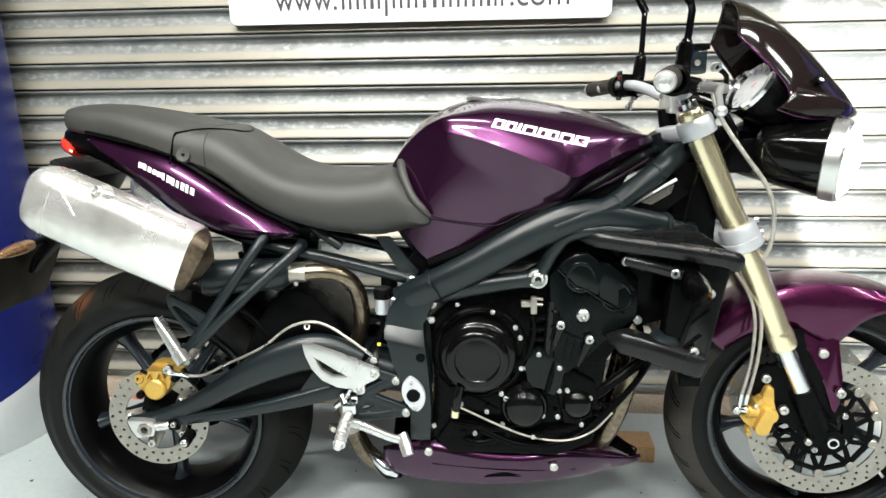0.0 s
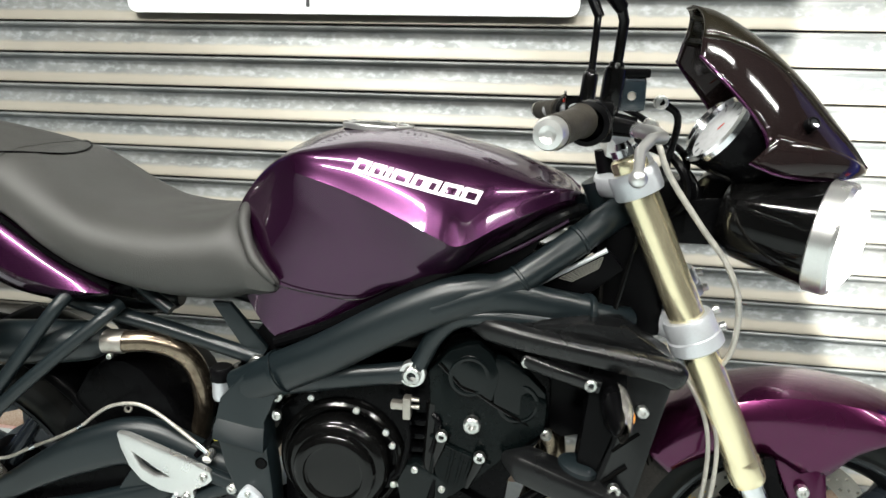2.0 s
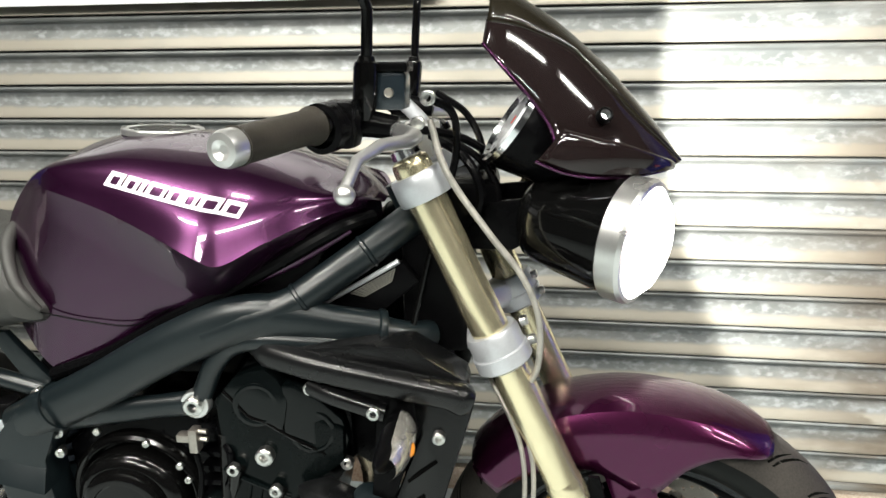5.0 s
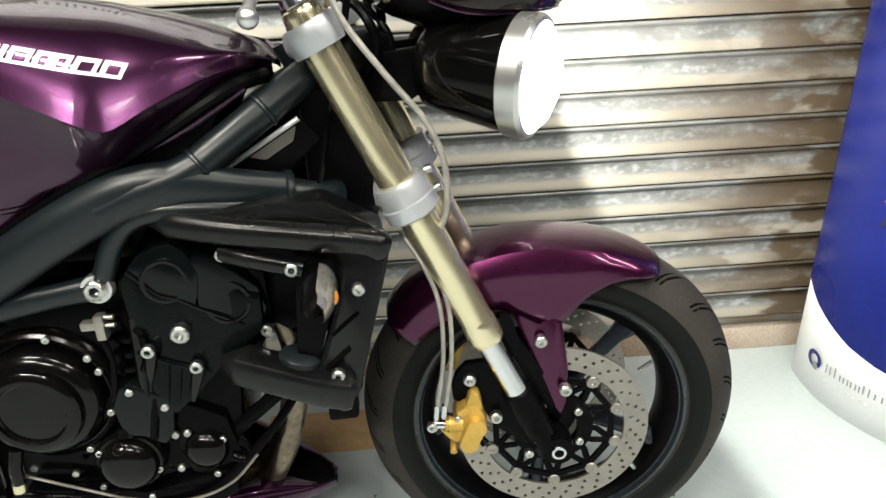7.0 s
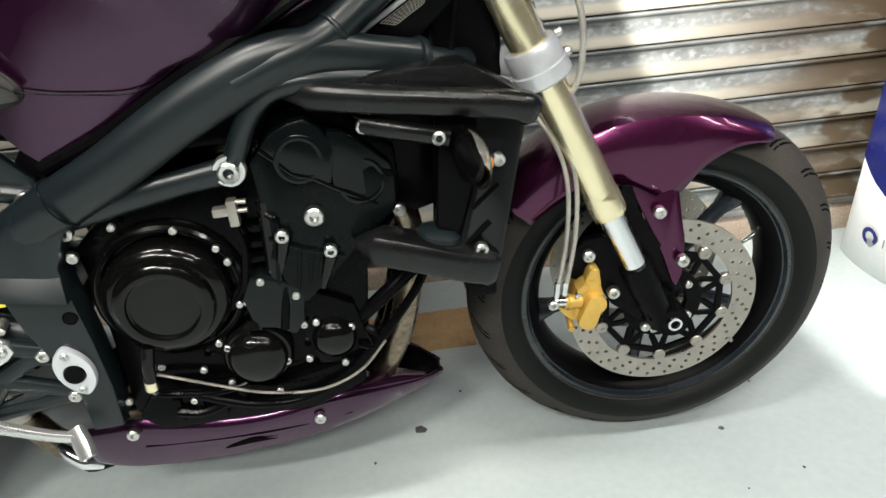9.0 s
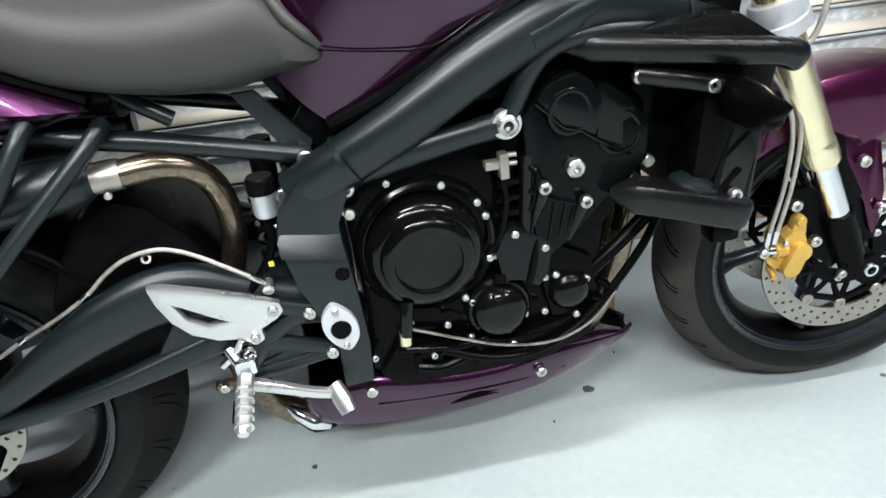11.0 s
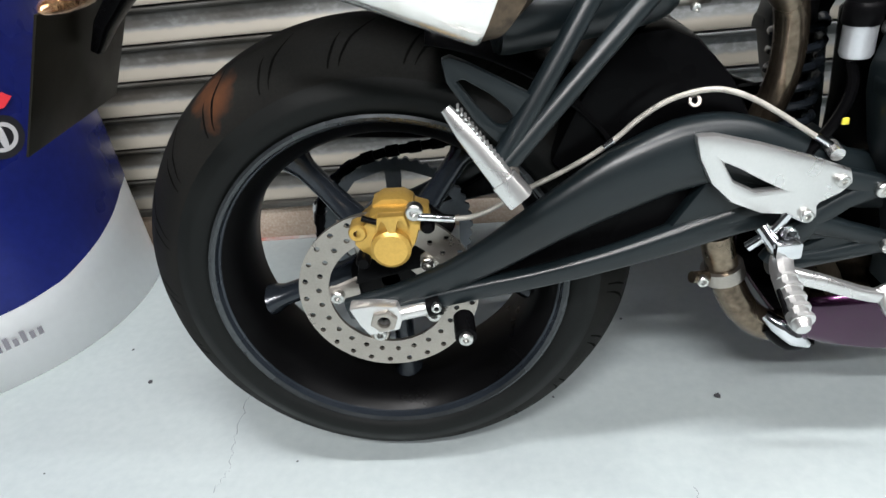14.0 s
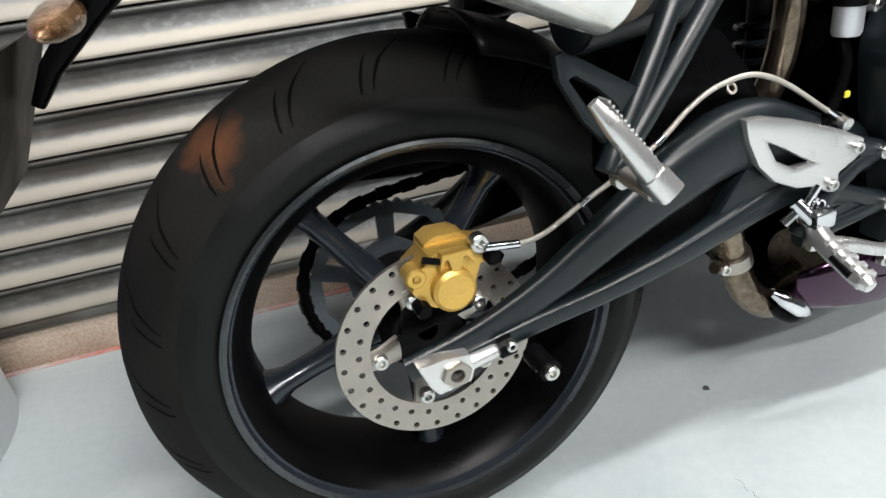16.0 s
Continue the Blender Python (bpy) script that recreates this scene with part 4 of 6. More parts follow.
# -- rider footrests --
heel_out = [(.340, .510), (.361, .510), (.402, .499), (.457, .479), (.497, .461), (.501, .447), (.490, .437), (.468, .426), (.470, .410), (.459, .403), (.434, .417), (.411, .420), (.380, .434), (.359, .456), (.346, .484)]
slot = [(.369, .480), (.388, .470), (.409, .457), (.427, .447), (.403, .446), (.381, .458)]
hg_ = plate(heel_out, -.160, -.146, .0055, [slot])
for v in hg_.verts:                     # a gently dished casting
    v.co.y += .010 * clamp01((.43 - v.co.x) / .09) ** 2
both("heel_guard", hg_, ALLOY, bike, "polished alloy heel guard")
for x, z in ((.487, .452), (.457, .415)):
    bolt(bike, x, -.161, z, .0070)
br = bmesh.new()
for pts, r in ((((.488, .452), (.532, .437)), [.011, .012]), (((.468, .404), (.500, .424), (.532, .437)), [.013, .0105, .012]), (((.466, .402), (.510, .386), (.551, .370)), [.013, .010, .011]), (((.430, .352), (.490, .357), (.551, .368)), [.012, .0095, .011]), (((.430, .354), (.450, .382), (.470, .404)), [.012, .013, .013])):
    sweep(br, [(x, -.148, z) for x, z in pts], r, 14, wide=.8, square=.7)
merge(br, plate([(.436, .352), (.472, .398), (.545, .370), (.490, .358)], -.151, -.144, .001, [[(.452, .368), (.462, .379), (.487, .380), (.470, .373)]]))
both("peg_bracket", br, FRAME, bike, "graphite rider peg bracket")
bolt(bike, .532, -.158, .437, .0085)
bolt(bike, .551, -.158, .369, .0085)
for s in (-1, 1):
    p = part("footpeg", tube([(.440, s * .158, .380), (.432, s * .180, .362), (.428, s * .236, .341), (.4275, s * .250, .336)], [.0095, .0122, .0112, .007], 5, 12, square=.85), ALLOY, bike, "ribbed alloy rider footpeg")
    for k in range(5):
        y = .192 + .012 * k
        c = Vector((.4315 - .0005 * k, s * y, .3580 - .0044 * k))
        part("peg_rib", tube([c + Vector((0, -s * .002, .0007)), c + Vector((0, s * .002, -.0007))], .0124, seg=12, square=.8), ALLOY, p)
    part("peg_slot", tube([(.421, s * .205, .354), (.419, s * .232, .344)], .0045, seg=8), BLACK, p)
part("peg_hinge", merge(box(.424, .452, -.178, -.148, .372, .392, .004), tube([(.418, -.150, .400), (.432, -.168, .378)], .008)), CHROME, bike, "chrome peg hinge")
part("peg_spring", tube([(.445 + .007 * math.cos(k), -.150 - .0015 * k / 2, .392 + .007 * math.sin(k)) for k in range(0, 20)], .0016, 3, 6), CHROME, bike)
part("brake_rod", tube([(.405, -.150, .376), (.425, -.155, .395), (.440, -.158, .418)], .0055), CHROME, bike)
pd = part("brake_pedal", tube([(.430, -.165, .352), (.470, -.178, .345), (.515, -.182, .328), (.548, -.182, .318)], [.0095, .0085, .0078, .0075], 4, 12, wide=.8, square=.7), ALLOY, bike, "alloy rear brake pedal")
part("pedal_pad", tube([(.543, -.176, .330), (.552, -.190, .312), (.558, -.202, .298)], [.0105, .0125, .0105], 2, 14, square=.6, wide=.7), ALLOY, pd)

# -- engine --
core = plate([(.602, .300), (.604, .45), (.598, .560), (.640, .600), (.700, .620), (.790, .628), (.835, .650), (.862, .700), (.900, .712), (.960, .690), (1.010, .640), (1.012, .560), (.955, .470), (.945, .380), (.925, .300), (.860, .265), (.640, .268)], -.125, .125, .010)
eng = part("engine", core, ENGINE, bike, "gloss black three-cylinder engine")
cover = lathe([(.098, -.03), (.098, .006), (.094, .012), (.086, .014), (.084, .010)], (.700, -.125, .490), seg=64)
part("clutch_flange", cover, GLOSS, eng)
part("clutch_cover", lathe([(.081, -.02), (.081, .012), (.0790, .021), (.0735, .029), (.066, .0335), (.0635, .0340), (.0625, .0375), (.0605, .0430), (.0560, .0465), (.0490, .0480), (.0455, .0475), (.0440, .0430), (.0420, .0418), (.030, .0432), (.014, .0442), (0, .0445)], (.695, -.125, .484), seg=64), GLOSS, eng, "gloss black round clutch cover")
part("cover_arc", lathe([(.084, .012), (.091, .016), (.095, .013)], (.700, -.125, .490), seg=64), GLOSS, eng)
part("pickup_cover", lathe([(.048, -.02), (.048, .010), (.044, .016), (.0405, .017), (.0395, .024), (.035, .031), (.026, .036), (.014, .0385), (0, .0392)], (.790, -.128, .376), seg=48), GLOSS, eng, "gloss black round pick-up cover")
part("pickup_window", lathe([(0, .001), (.006, .001), (.0075, .0025), (.009, .0015), (.0095, -.008)], (.786, -.158, .409), (0, -1, .55), 20), GLOSS, eng)
part("pickup_boss", tube([(.795, -.146, .420), (.796, -.142, .432)], .012), GLOSS, eng)
part("pump_cover", lathe([(.034, -.02), (.034, .008), (.031, .012), (.029, .020), (.023, .027), (.012, .031), (0, .032)], (.896, -.126, .383), seg=40), GLOSS, eng)
HEADCAST = mat("gloss_black_head_casting", (.0020, .0032, .0033), .17, 0, .25, 12, 260, .03, spec=.10)
head = plate([(.832, .652), (.858, .680), (.905, .664), (.955, .640), (1.006, .618), (1.004, .568), (.945, .520), (.905, .480), (.868, .448), (.846, .470), (.838, .560)], -.152, -.10, .009)
part("cylinder_head", head, HEADCAST, eng)
cam_l = plate([(.850, .672), (.864, .687), (.886, .696), (.905, .699), (.922, .687), (.933, .670), (.935, .655), (.931, .632), (.926, .616), (.903, .630), (.882, .637), (.866, .656)], -.162, -.10, .004)
for v in cam_l.verts:
    v.co.y += .18 * max(0, v.co.z - .655)
cam_r = plate([(.929, .682), (.945, .679), (.976, .655), (1.002, .626), (1.009, .596), (1.002, .566), (.976, .584), (.951, .600), (.928, .613)], -.160, -.10, .004)
for v in cam_r.verts:
    v.co.y += .22 * (v.co.x - .93)
cc = part("cam_cover", cam_l, CAMCOVER, eng, "satin charcoal cam cover")
part("cover_end", cam_r, CAMCOVER, cc)
for x, y, z, r in ((.893, -.1605, .652, .0265), (.963, -.1520, .612, .0270)):
    part("plug_ring", lathe([(r - .0034, .0002), (r - .0015, .0011), (r + .0015, .0011), (r + .0034, .0002), (r + .0034, -.01), (r - .0034, -.01)], (x, y, z), (.05, -1, .05), 40, closed=True), CAMCOVER, cc)
part("gasket_lip", tube([(.849, -.158, .668), (.866, -.160, .652), (.884, -.160, .634), (.904, -.160, .627), (.926, -.158, .612), (.951, -.155, .596), (.978, -.150, .580), (1.003, -.145, .562)], .0026, 5, 8), GLOSS, cc)
for p, q, r in (((.858, -.156, .558), (.842, -.146, .500), [.0115, .005]), ((.914, -.154, .529), (.893, -.144, .468), [.0115, .005]), ((.842, -.14, .60), (.835, -.14, .47), .012)):
    part("cylinder_boss", tube([p, q], r, seg=12), GLOSS, eng)
part("case_cover", plate([(.788, .470), (.802, .500), (.818, .507), (.836, .494), (.864, .476), (.869, .462), (.862, .424), (.848, .404), (.822, .420), (.796, .424)], -.1535, -.120, .007), CAMCOVER, eng, "satin black timing case cover")
part("case_groove", tube([(.846, -.1500, .480), (.841, -.1520, .450), (.834, -.1520, .418)], [.004, .006, .006], 4, 10), ENGINE, eng)
for pts, r in ((((.842, -.150, .585), (.850, -.156, .575), (.846, -.152, .540), (.836, -.146, .520)), .005), (((.930, -.140, .365), (.948, -.142, .360), (.955, -.138, .375), (.940, -.135, .388)), .006), (((.640, -.150, .345), (.68, -.152, .338), (.73, -.150, .330), (.77, -.148, .335)), .0045), (((.665, -.146, .305), (.70, -.150, .300), (.74, -.148, .310)), .007)):
    part("engine_hose", tube(list(pts), r, 5, 10), ENGINE, eng)
part("head_ledge", tube([(.838, -.1535, .552), (.862, -.1545, .540), (.900, -.1540, .524), (.928, -.1525, .514)], .0030, 4, 8), HEADCAST, eng)
for x, z0, z1 in ((.849, .548, .480), (.874, .536, .470), (.889, .530, .474), (.902, .524, .484)):
    part("head_rib", tube([(x, -.1520, z0), (x - .006, -.1530, (z0 + z1) / 2), (x - .012, -.1510, z1)], [.0030, .0026, .0022], 3, 8), HEADCAST, eng)
for k in range(5):
    part("cylinder_fin", box(.800, .868, -.142, -.10, .472 + .022 * k, .481 + .022 * k, .002), ENGINE, eng)
part("lower_case", plate([(.61, .300), (.64, .345), (.745, .335), (.80, .318), (.86, .330), (.93, .345), (.93, .30), (.86, .270), (.64, .272)], -.140, -.11, .006), ENGINE, eng)
part("front_case", plate([(.74, .44), (.80, .50), (.86, .47), (.93, .43), (.945, .36), (.93, .33), (.87, .34), (.85, .43), (.78, .45)], -.138, -.11, .006), ENGINE, eng)
for k in range(4):
    part("sump_fin", box(.66 + .03 * k, .672 + .03 * k, -.146, -.12, .285, .325, .003), ENGINE, eng)
BOLTS = [(.656, .592), (.725, .577), (.600, .563), (.780, .524), (.770, .545), (.782, .460), (.792, .461), (.859, .413), (.875, .414), (.921, .398), (.743, .405), (.752, .395), (.746, .338), (.714, .366), (.808, .312), (.827, .359), (.857, .357), (.905, .341), (.662, .382), (.606, .334), (.690, .318)]
for x, z in BOLTS:
    bolt(eng, x, -.143, z, .0050)
bolt(eng, .899, -.158, .577, .0125, name="head_bolt")
bolt(eng, 1.006, -.145, .564, .0085, name="head_bolt")
for x, z in ((.816, .494), (.857, .466)):
    bolt(eng, x, -.154, z, .0052)
for x, z in ((.856, .558), (.912, .529)):
    bolt(eng, x, -.164, z, .0085, name="head_bolt")
sens = box(.774, .800, -.163, -.148, .592, .606, .003)
merge(sens, box(.797, .812, -.166, -.148, .575, .617, .003), tube([(.808, -.157, .612), (.826, -.157, .611)], .004), tube([(.808, -.157, .598), (.826, -.157, .597)], .004))
for v in sens.verts:
    v.co.x, v.co.z = .803 + (v.co.x - .803) * .8, .597 + (v.co.z - .597) * .8
part("idle_sensor", sens, DISC, eng, "silver sensor fitting")
part("sensor_lead", tube([(.803, -.157, .575), (.806, -.155, .540), (.795, -.150, .490), (.780, -.14, .465)], .004, 6, 8), BLACK, eng)
dr = part("breather_pipe", tube([(.660, -.165, .430), (.655, -.170, .405), (.652, -.168, .380)], .009), GLOSS, eng)
part("brass_end", tube([(.6515, -.168, .384), (.650, -.168, .366)], .0085), GOLD, dr)
part("dip_wire", tube([(.656, -.160, .384), (.690, -.160, .368), (.725, -.158, .350), (.793, -.158, .322), (.867, -.157, .312), (.925, -.152, .330), (.965, -.145, .368)], .0021, 5, 6), DISC, eng, "thin grey cable")
part("cooling_hose", tube([(.70, -.150, .330), (.77, -.150, .300), (.84, -.150, .296), (.905, -.148, .322), (.96, -.14, .37), (1.01, -.13, .425), (1.04, -.12, .470)], .0065, 6, 10), BLACK, eng)
part("cooling_hose", tube([(.925, -.120, .390), (.97, -.12, .425), (1.03, -.11, .470), (1.06, -.10, .50)], .011, 6, 12), BLACK, eng)
for s in (-.052, .0, .052):
    part("exhaust_header", tube([(.965, s, .575), (1.008, s, .545), (1.024, s, .480), (1.013, s, .400), (.990, s * .95, .315), (.950, s * .7, .240), (.900, s * .5, .225)], .0205, 5, 16), PIPE, bike, "heat-stained exhaust header")
part("collector", tube([(.92, 0, .228), (.70, -.01, .225), (.56, -.03, .235)], .045, 4, 20), PIPE, bike)

# -- exhaust --
part("link_pipe", tube([(.405, -.060, .345), (.414, -.060, .305), (.428, -.060, .265), (.452, -.062, .225), (.490, -.062, .200), (.56, -.05, .205)], .0205, 6, 20), PIPE, bike, "stained steel link pipe")
part("link_clamp", lathe([(.021, -.010), (.026, -.009), (.026, .009), (.021, .010)], (.418, -.060, .290), (-.28, 0, .95), 24, closed=True), DISC, bike, "stained pipe clamp")
part("clamp_lug", tube([(.392, -.076, .292), (.372, -.082, .298)], [.009, .0075], seg=12), PIPE, bike)
bolt(bike, .384, -.088, .295, .007)
part("tail_pipe", tube([(.435, -.060, .470), (.452, -.072, .535), (.448, -.085, .598), (.428, -.100, .635), (.390, -.110, .650), (.345, -.119, .650)], .0170, 6, 18), PIPE, bike, "heat-stained tail pipe")
part("pipe_clamp", tube([(.350, -.118, .650), (.318, -.121, .650)], .0190, seg=20), DISC, bike, "bright pipe clamp")
bolt(bike, .334, -.138, .632, .0045)
for s in (-1, 1):
    part("heat_shield", tube([(.322, s * .120, .650), (.31, s * .120, .650), (.29, s * .122, .649), (.24, s * .126, .646), (.158, s * .136, .642), (.150, s * .137, .642)], [.018, .026, .031, .0345, .036, .033], 5, 24), FRAME, bike, "graphite heat shield")
    a, b = Vector((-.137, s * .205, .826)), Vector((.172, s * .205, .689))
    d = (b - a).normalized()
    can = bmesh.new()
    path, rad = [], []
    for u, r in ((-.004, .030), (.0, .046), (.010, .058), (.028, .064), (.055, .0655), (.2, .067), (.316, .067), (.319, .065)):
        path.append(a + d * u)
        rad.append(r)
    sweep(can, path, rad, 48, wide=.74, square=.64)
    c = part("silencer", can, STEEL, bike, "brushed stainless steel silencer can")
    cone = bmesh.new()
    b = a + d * .318
    sweep(cone, [b - d * .002, b + d * .012, b + d * .018 + Vector((.001, -s * .008, -.004))], [.065, .057, .034], 48, wide=.74, square=.64)
    part("end_cone", cone, SOOT, c, "sooty tapered end")
    seam = bmesh.new()
    sweep(seam, [a + d * .046, a + d * .052], [.0668, .0668], 48, wide=.74, square=.64)
    part("end_band", seam, STEEL, c)
    part("bolt_boss", lathe([(0, .010), (.011, .009), (.016, .004), (.024, -.006)], (.008, s * .238, .826), (0, s * .86, .5), 24), STEEL, c)
    bolt(c, .008, s * .248, .832, .0085, (0, s * .86, .5))
    rib = [a + d * .070 + Vector((0, s * .030, .058)), a + d * .092 + Vector((0, s * .044, .036)), a + d * .112 + Vector((0, s * .050, .008))]
    part("strap_edge", tube(rib, [.0045, .004, .002], 6, 10), STEEL, c)


# -- fuel tank --
TANK_RIDGE = [(.515, .842), (.54, .895), (.58, .942), (.615, .963), (.65, .979), (.72, .991), (.79, .987), (.845, .978), (.875, .971), (.92, .960), (.97, .944), (1.02, .922), (1.045, .897)]  # x and height of the top
TANK_SHOULDER = [(.045, .84), (.06, .886), (.075, .930), (.085, .951), (.094, .966), (.1, .975), (.105, .969), (.105, .962), (.105, .957), (.1, .948), (.09, .934), (.07, .912), (.03, .894)]  # half-width and height
TANK_CREASE = [(.070, .824), (.086, .862), (.107, .903), (.128, .928), (.146, .926), (.161, .907), (.180, .881), (.195, .858), (.19, .847), (.17, .868), (.143, .889), (.105, .902), (.045, .89)]  # the overhanging edge
TANK_RECESS = [(.075, .814), (.092, .848), (.112, .888), (.130, .916), (.143, .905), (.147, .860), (.150, .816), (.150, .797), (.150, .808), (.145, .842), (.13, .872), (.1, .893), (.045, .886)]  # just under the edge
TANK_KNEE = [(.080, .8), (.100, .8), (.124, .8), (.135, .81), (.140, .8), (.141, .790), (.142, .775), (.142, .783), (.142, .802), (.136, .836), (.12, .866), (.095, .888), (.042, .883)]  # the knee panel
TANK_FOOT = [(.085, .785), (.105, .745), (.125, .695), (.128, .672), (.128, .692), (.13, .731), (.134, .764), (.137, .779), (.137, .799), (.13, .830), (.115, .862), (.09, .884), (.04, .88)]  # the lower edge
TANK = [sum(r, ()) for r in zip(TANK_RIDGE, TANK_SHOULDER, TANK_CREASE, TANK_RECESS, TANK_KNEE, TANK_FOOT)]
TANK_S = catmull_n(TANK, 5)


def tank_side(r):
    """The near half-outline of one cross-section, from the top down: (half-width, z)."""
    x, zt, w2, z2, wc, zc, wl, zl, wm, zm, wb, zb = r
    up = catmull([(-w2, z2, 0), (0, zt, 0), (w2, z2, 0), ((w2 + wc) / 2 + .011, (z2 + zc) / 2 + .009, 0), (wc, zc, 0)], 6)[6:]
    lowr = catmull([(wl, zl, 0), (wm, zm, 0), (wb, zb, 0)], 4)
    return [(p.x, p.y) for p in up] + [(p.x, p.y) for p in lowr] + [(0.06, zb)]


rows = []
for r in TANK_S:
    half = tank_side(r)
    rows.append([(r[0], -w, z) for w, z in half[::-1]] + [(r[0], w, z) for w, z in half[1:]])
tk = bmesh.new()
grid(tk, rows)
bmesh.ops.remove_doubles(tk, verts=tk.verts, dist=1e-5)
tank = part("fuel_tank", tk, PURPLE, bike, "metallic purple fuel tank with knee recesses", 24)


def tank_y(x, z):
    """The tank's near surface (half-width) at that height, above the crease."""
    k = max(1, next((i for i, r in enumerate(TANK_S) if r[0] >= x), len(TANK_S) - 1))
    u = clamp01((x - TANK_S[k - 1][0]) / (TANK_S[k][0] - TANK_S[k - 1][0]))
    ws = []
    for r in (TANK_S[k - 1], TANK_S[k]):
        half = tank_side(r)[:19]
        ws.append(float(np.interp(-z, [-h[1] for h in half], [h[0] for h in half])))
    return ws[0] * (1 - u) + ws[1] * u


# the maker's mark as plain white shapes
lg = bmesh.new()


def mark(u0, u1, v0, v1):
    """A white shape on the tank: u along the mark, v up from its base, in metres."""
    rows = []
    n = max(2, round(abs(u1 - u0) / .004))
    for i in range(n + 1):
        u = u0 + (u1 - u0) * i / n
        row = []
        for v in (v0, (v0 + v1) / 2, v1):
            x = .721 + u * .985 + v * .50
            z = .9365 - u * .212 + v * .97
            row.append((x, -tank_y(x, z) - .0012, z))
        rows.append(row)
    grid(lg, rows)


mark(0, .176, 0, .0036)
for u0, w in ((.000, .021), (.0235, .019), (.0455, .006), (.0545, .025), (.0825, .019), (.1015, .019), (.1235, .025), (.1515, .0245)):   # a row of slanted blocks, each opened by a slot
    mark(u0, u0 + min(w, .0062), .0036, .0165)
    if w > .01:
        mark(u0 + w - .0050, u0 + w, .0036, .0165)
        mark(u0 + .0062, u0 + w - .0050, .0122, .0165)
part("tank_mark", lg, WHITE, tank, "white maker's mark, drawn as plain shapes", recalc=False)
CAP = (.727, 0, .9895)
part("fuel_cap", lathe([(.055, -.006), (.0555, .0005), (.0545, .0022), (.047, .0026), (.0455, .0015), (.0455, -.002)], CAP, (.05, 0, 1), 48), ALLOY, tank, "silver-rimmed flush fuel cap")
part("cap_centre", lathe([(.0455, .0005), (.044, .0012), (.030, .0020), (0, .0024)], CAP, (.05, 0, 1), 40), BLACK, tank)
for k in range(7):
    g = radians(360 / 7 * k)
    bolt(tank, CAP[0] + .0505 * math.cos(g), .0505 * math.sin(g), CAP[2] + .0026 - .0025 * math.cos(g), .0032, (.05, 0, 1), "cap_screw")
part("lower_trim", tube([(.60, -.132, .672), (.68, -.137, .704), (.76, -.140, .748), (.84, -.142, .790), (.92, -.137, .832), (1.0, -.12, .876), (1.04, -.08, .885)], .0095, 5, 10), BLACK, tank)
both("under_tank", plate([(.60, .66), (.62, .70), (.85, .80), (.965, .858), (.985, .850), (.955, .80), (.90, .75), (.72, .66)], -.125, -.105, .004), BLACK, bike)
part("tank_flange", tube([(.886, -.139, .806), (.95, -.130, .838), (1.018, -.117, .876)], [.0035, .0078, .0045], 4, 10, wide=.6), PURPLE, tank)
part("panel_gap", tube([(.600, -.1405, .764), (.668, -.1405, .753), (.733, -.1400, .750), (.798, -.1420, .784), (.862, -.1440, .8195)], .0011, 5, 6), BLACK, tank)
both("inner_panel", plate([(.548, .60), (.545, .66), (.60, .73), (.64, .71), (.60, .60)], -.098, -.092, .001), BLACK, bike)
part("airbox", box(.60, .98, -.10, .10, .66, .82, .02), BLACK, bike)

# -- seat and tail --
def hull(stations, power=.55, n=4):
    """A body from rows of x, half-width, bottom z, side z, top z, top crown."""
    bm = bmesh.new()
    rows = []
    for x, w, zb, zs, zt in catmull_n(stations, n):
        ring = []
        for k in range(24):
            a = 2 * math.pi * k / 24
            c, s = math.cos(a), math.sin(a)
            y = w * math.copysign(abs(c) ** power, c)
            z = zs + ((zt - zs) if s > 0 else (zs - zb)) * math.copysign(abs(s) ** (power if s < 0 else .85), s)
            ring.append((x, y, z))
        rows.append(ring)
    grid(bm, rows, True, True)
    return bm


RIDER = [(.130, .140, .862, .900, .948), (.155, .145, .850, .894, .944), (.178, .1495, .838, .886, .941), (.205, .153, .820, .874, .932), (.25, .159, .785, .850, .903), (.30, .163, .757, .825, .872), (.345, .163, .742, .808, .855), (.42, .160, .726, .795, .846), (.49, .155, .720, .795, .851), (.525, .150, .724, .795, .861), (.548, .148, .730, .790, .850), (.570, .147, .734, .778, .820), (.588, .146, .738, .768, .800), (.602, .142, .744, .764, .784), (.609, .130, .754, .763, .771)]
part("rider_seat", hull(RIDER), SEAT, bike, "grey-black vinyl rider seat")
lip_ = [(.540, 0, .872), (.542, -.050, .871), (.545, -.092, .864), (.552, -.118, .842), (.570, -.138, .806), (.590, -.145, .784), (.604, -.143, .768)]
both("seat_lip", tube(lip_, [.010, .010, .009, .009, .008, .007, .004], 6, 12), SEAT, bike, "rolled front edge of the seat")
PILLION = [(-.158, .040, .946, .960, .978), (-.146, .066, .932, .954, .981), (-.11, .086, .924, .950, .987), (-.06, .100, .916, .944, .987), (.0, .118, .902, .935, .979), (.06, .133, .886, .92, .968), (.12, .1445, .866, .903, .955), (.172, .1505, .842, .888, .943)]
part("pillion_seat", hull(PILLION), SEAT, bike, "grey-black vinyl pillion seat")
plug = part("seat_plug", lathe([(0, .001), (.003, .001), (.0035, .003), (.0125, .004), (.0145, .001), (.0145, -.012)], (.131, -.146, .889), (0, -1, .25), 24), SEAT, bike)
part("plug_screw", lathe([(0, .0045), (.0028, .0045), (.0032, .001)], (.131, -.146, .889), (0, -1, .25), 12), BLACK, plug)


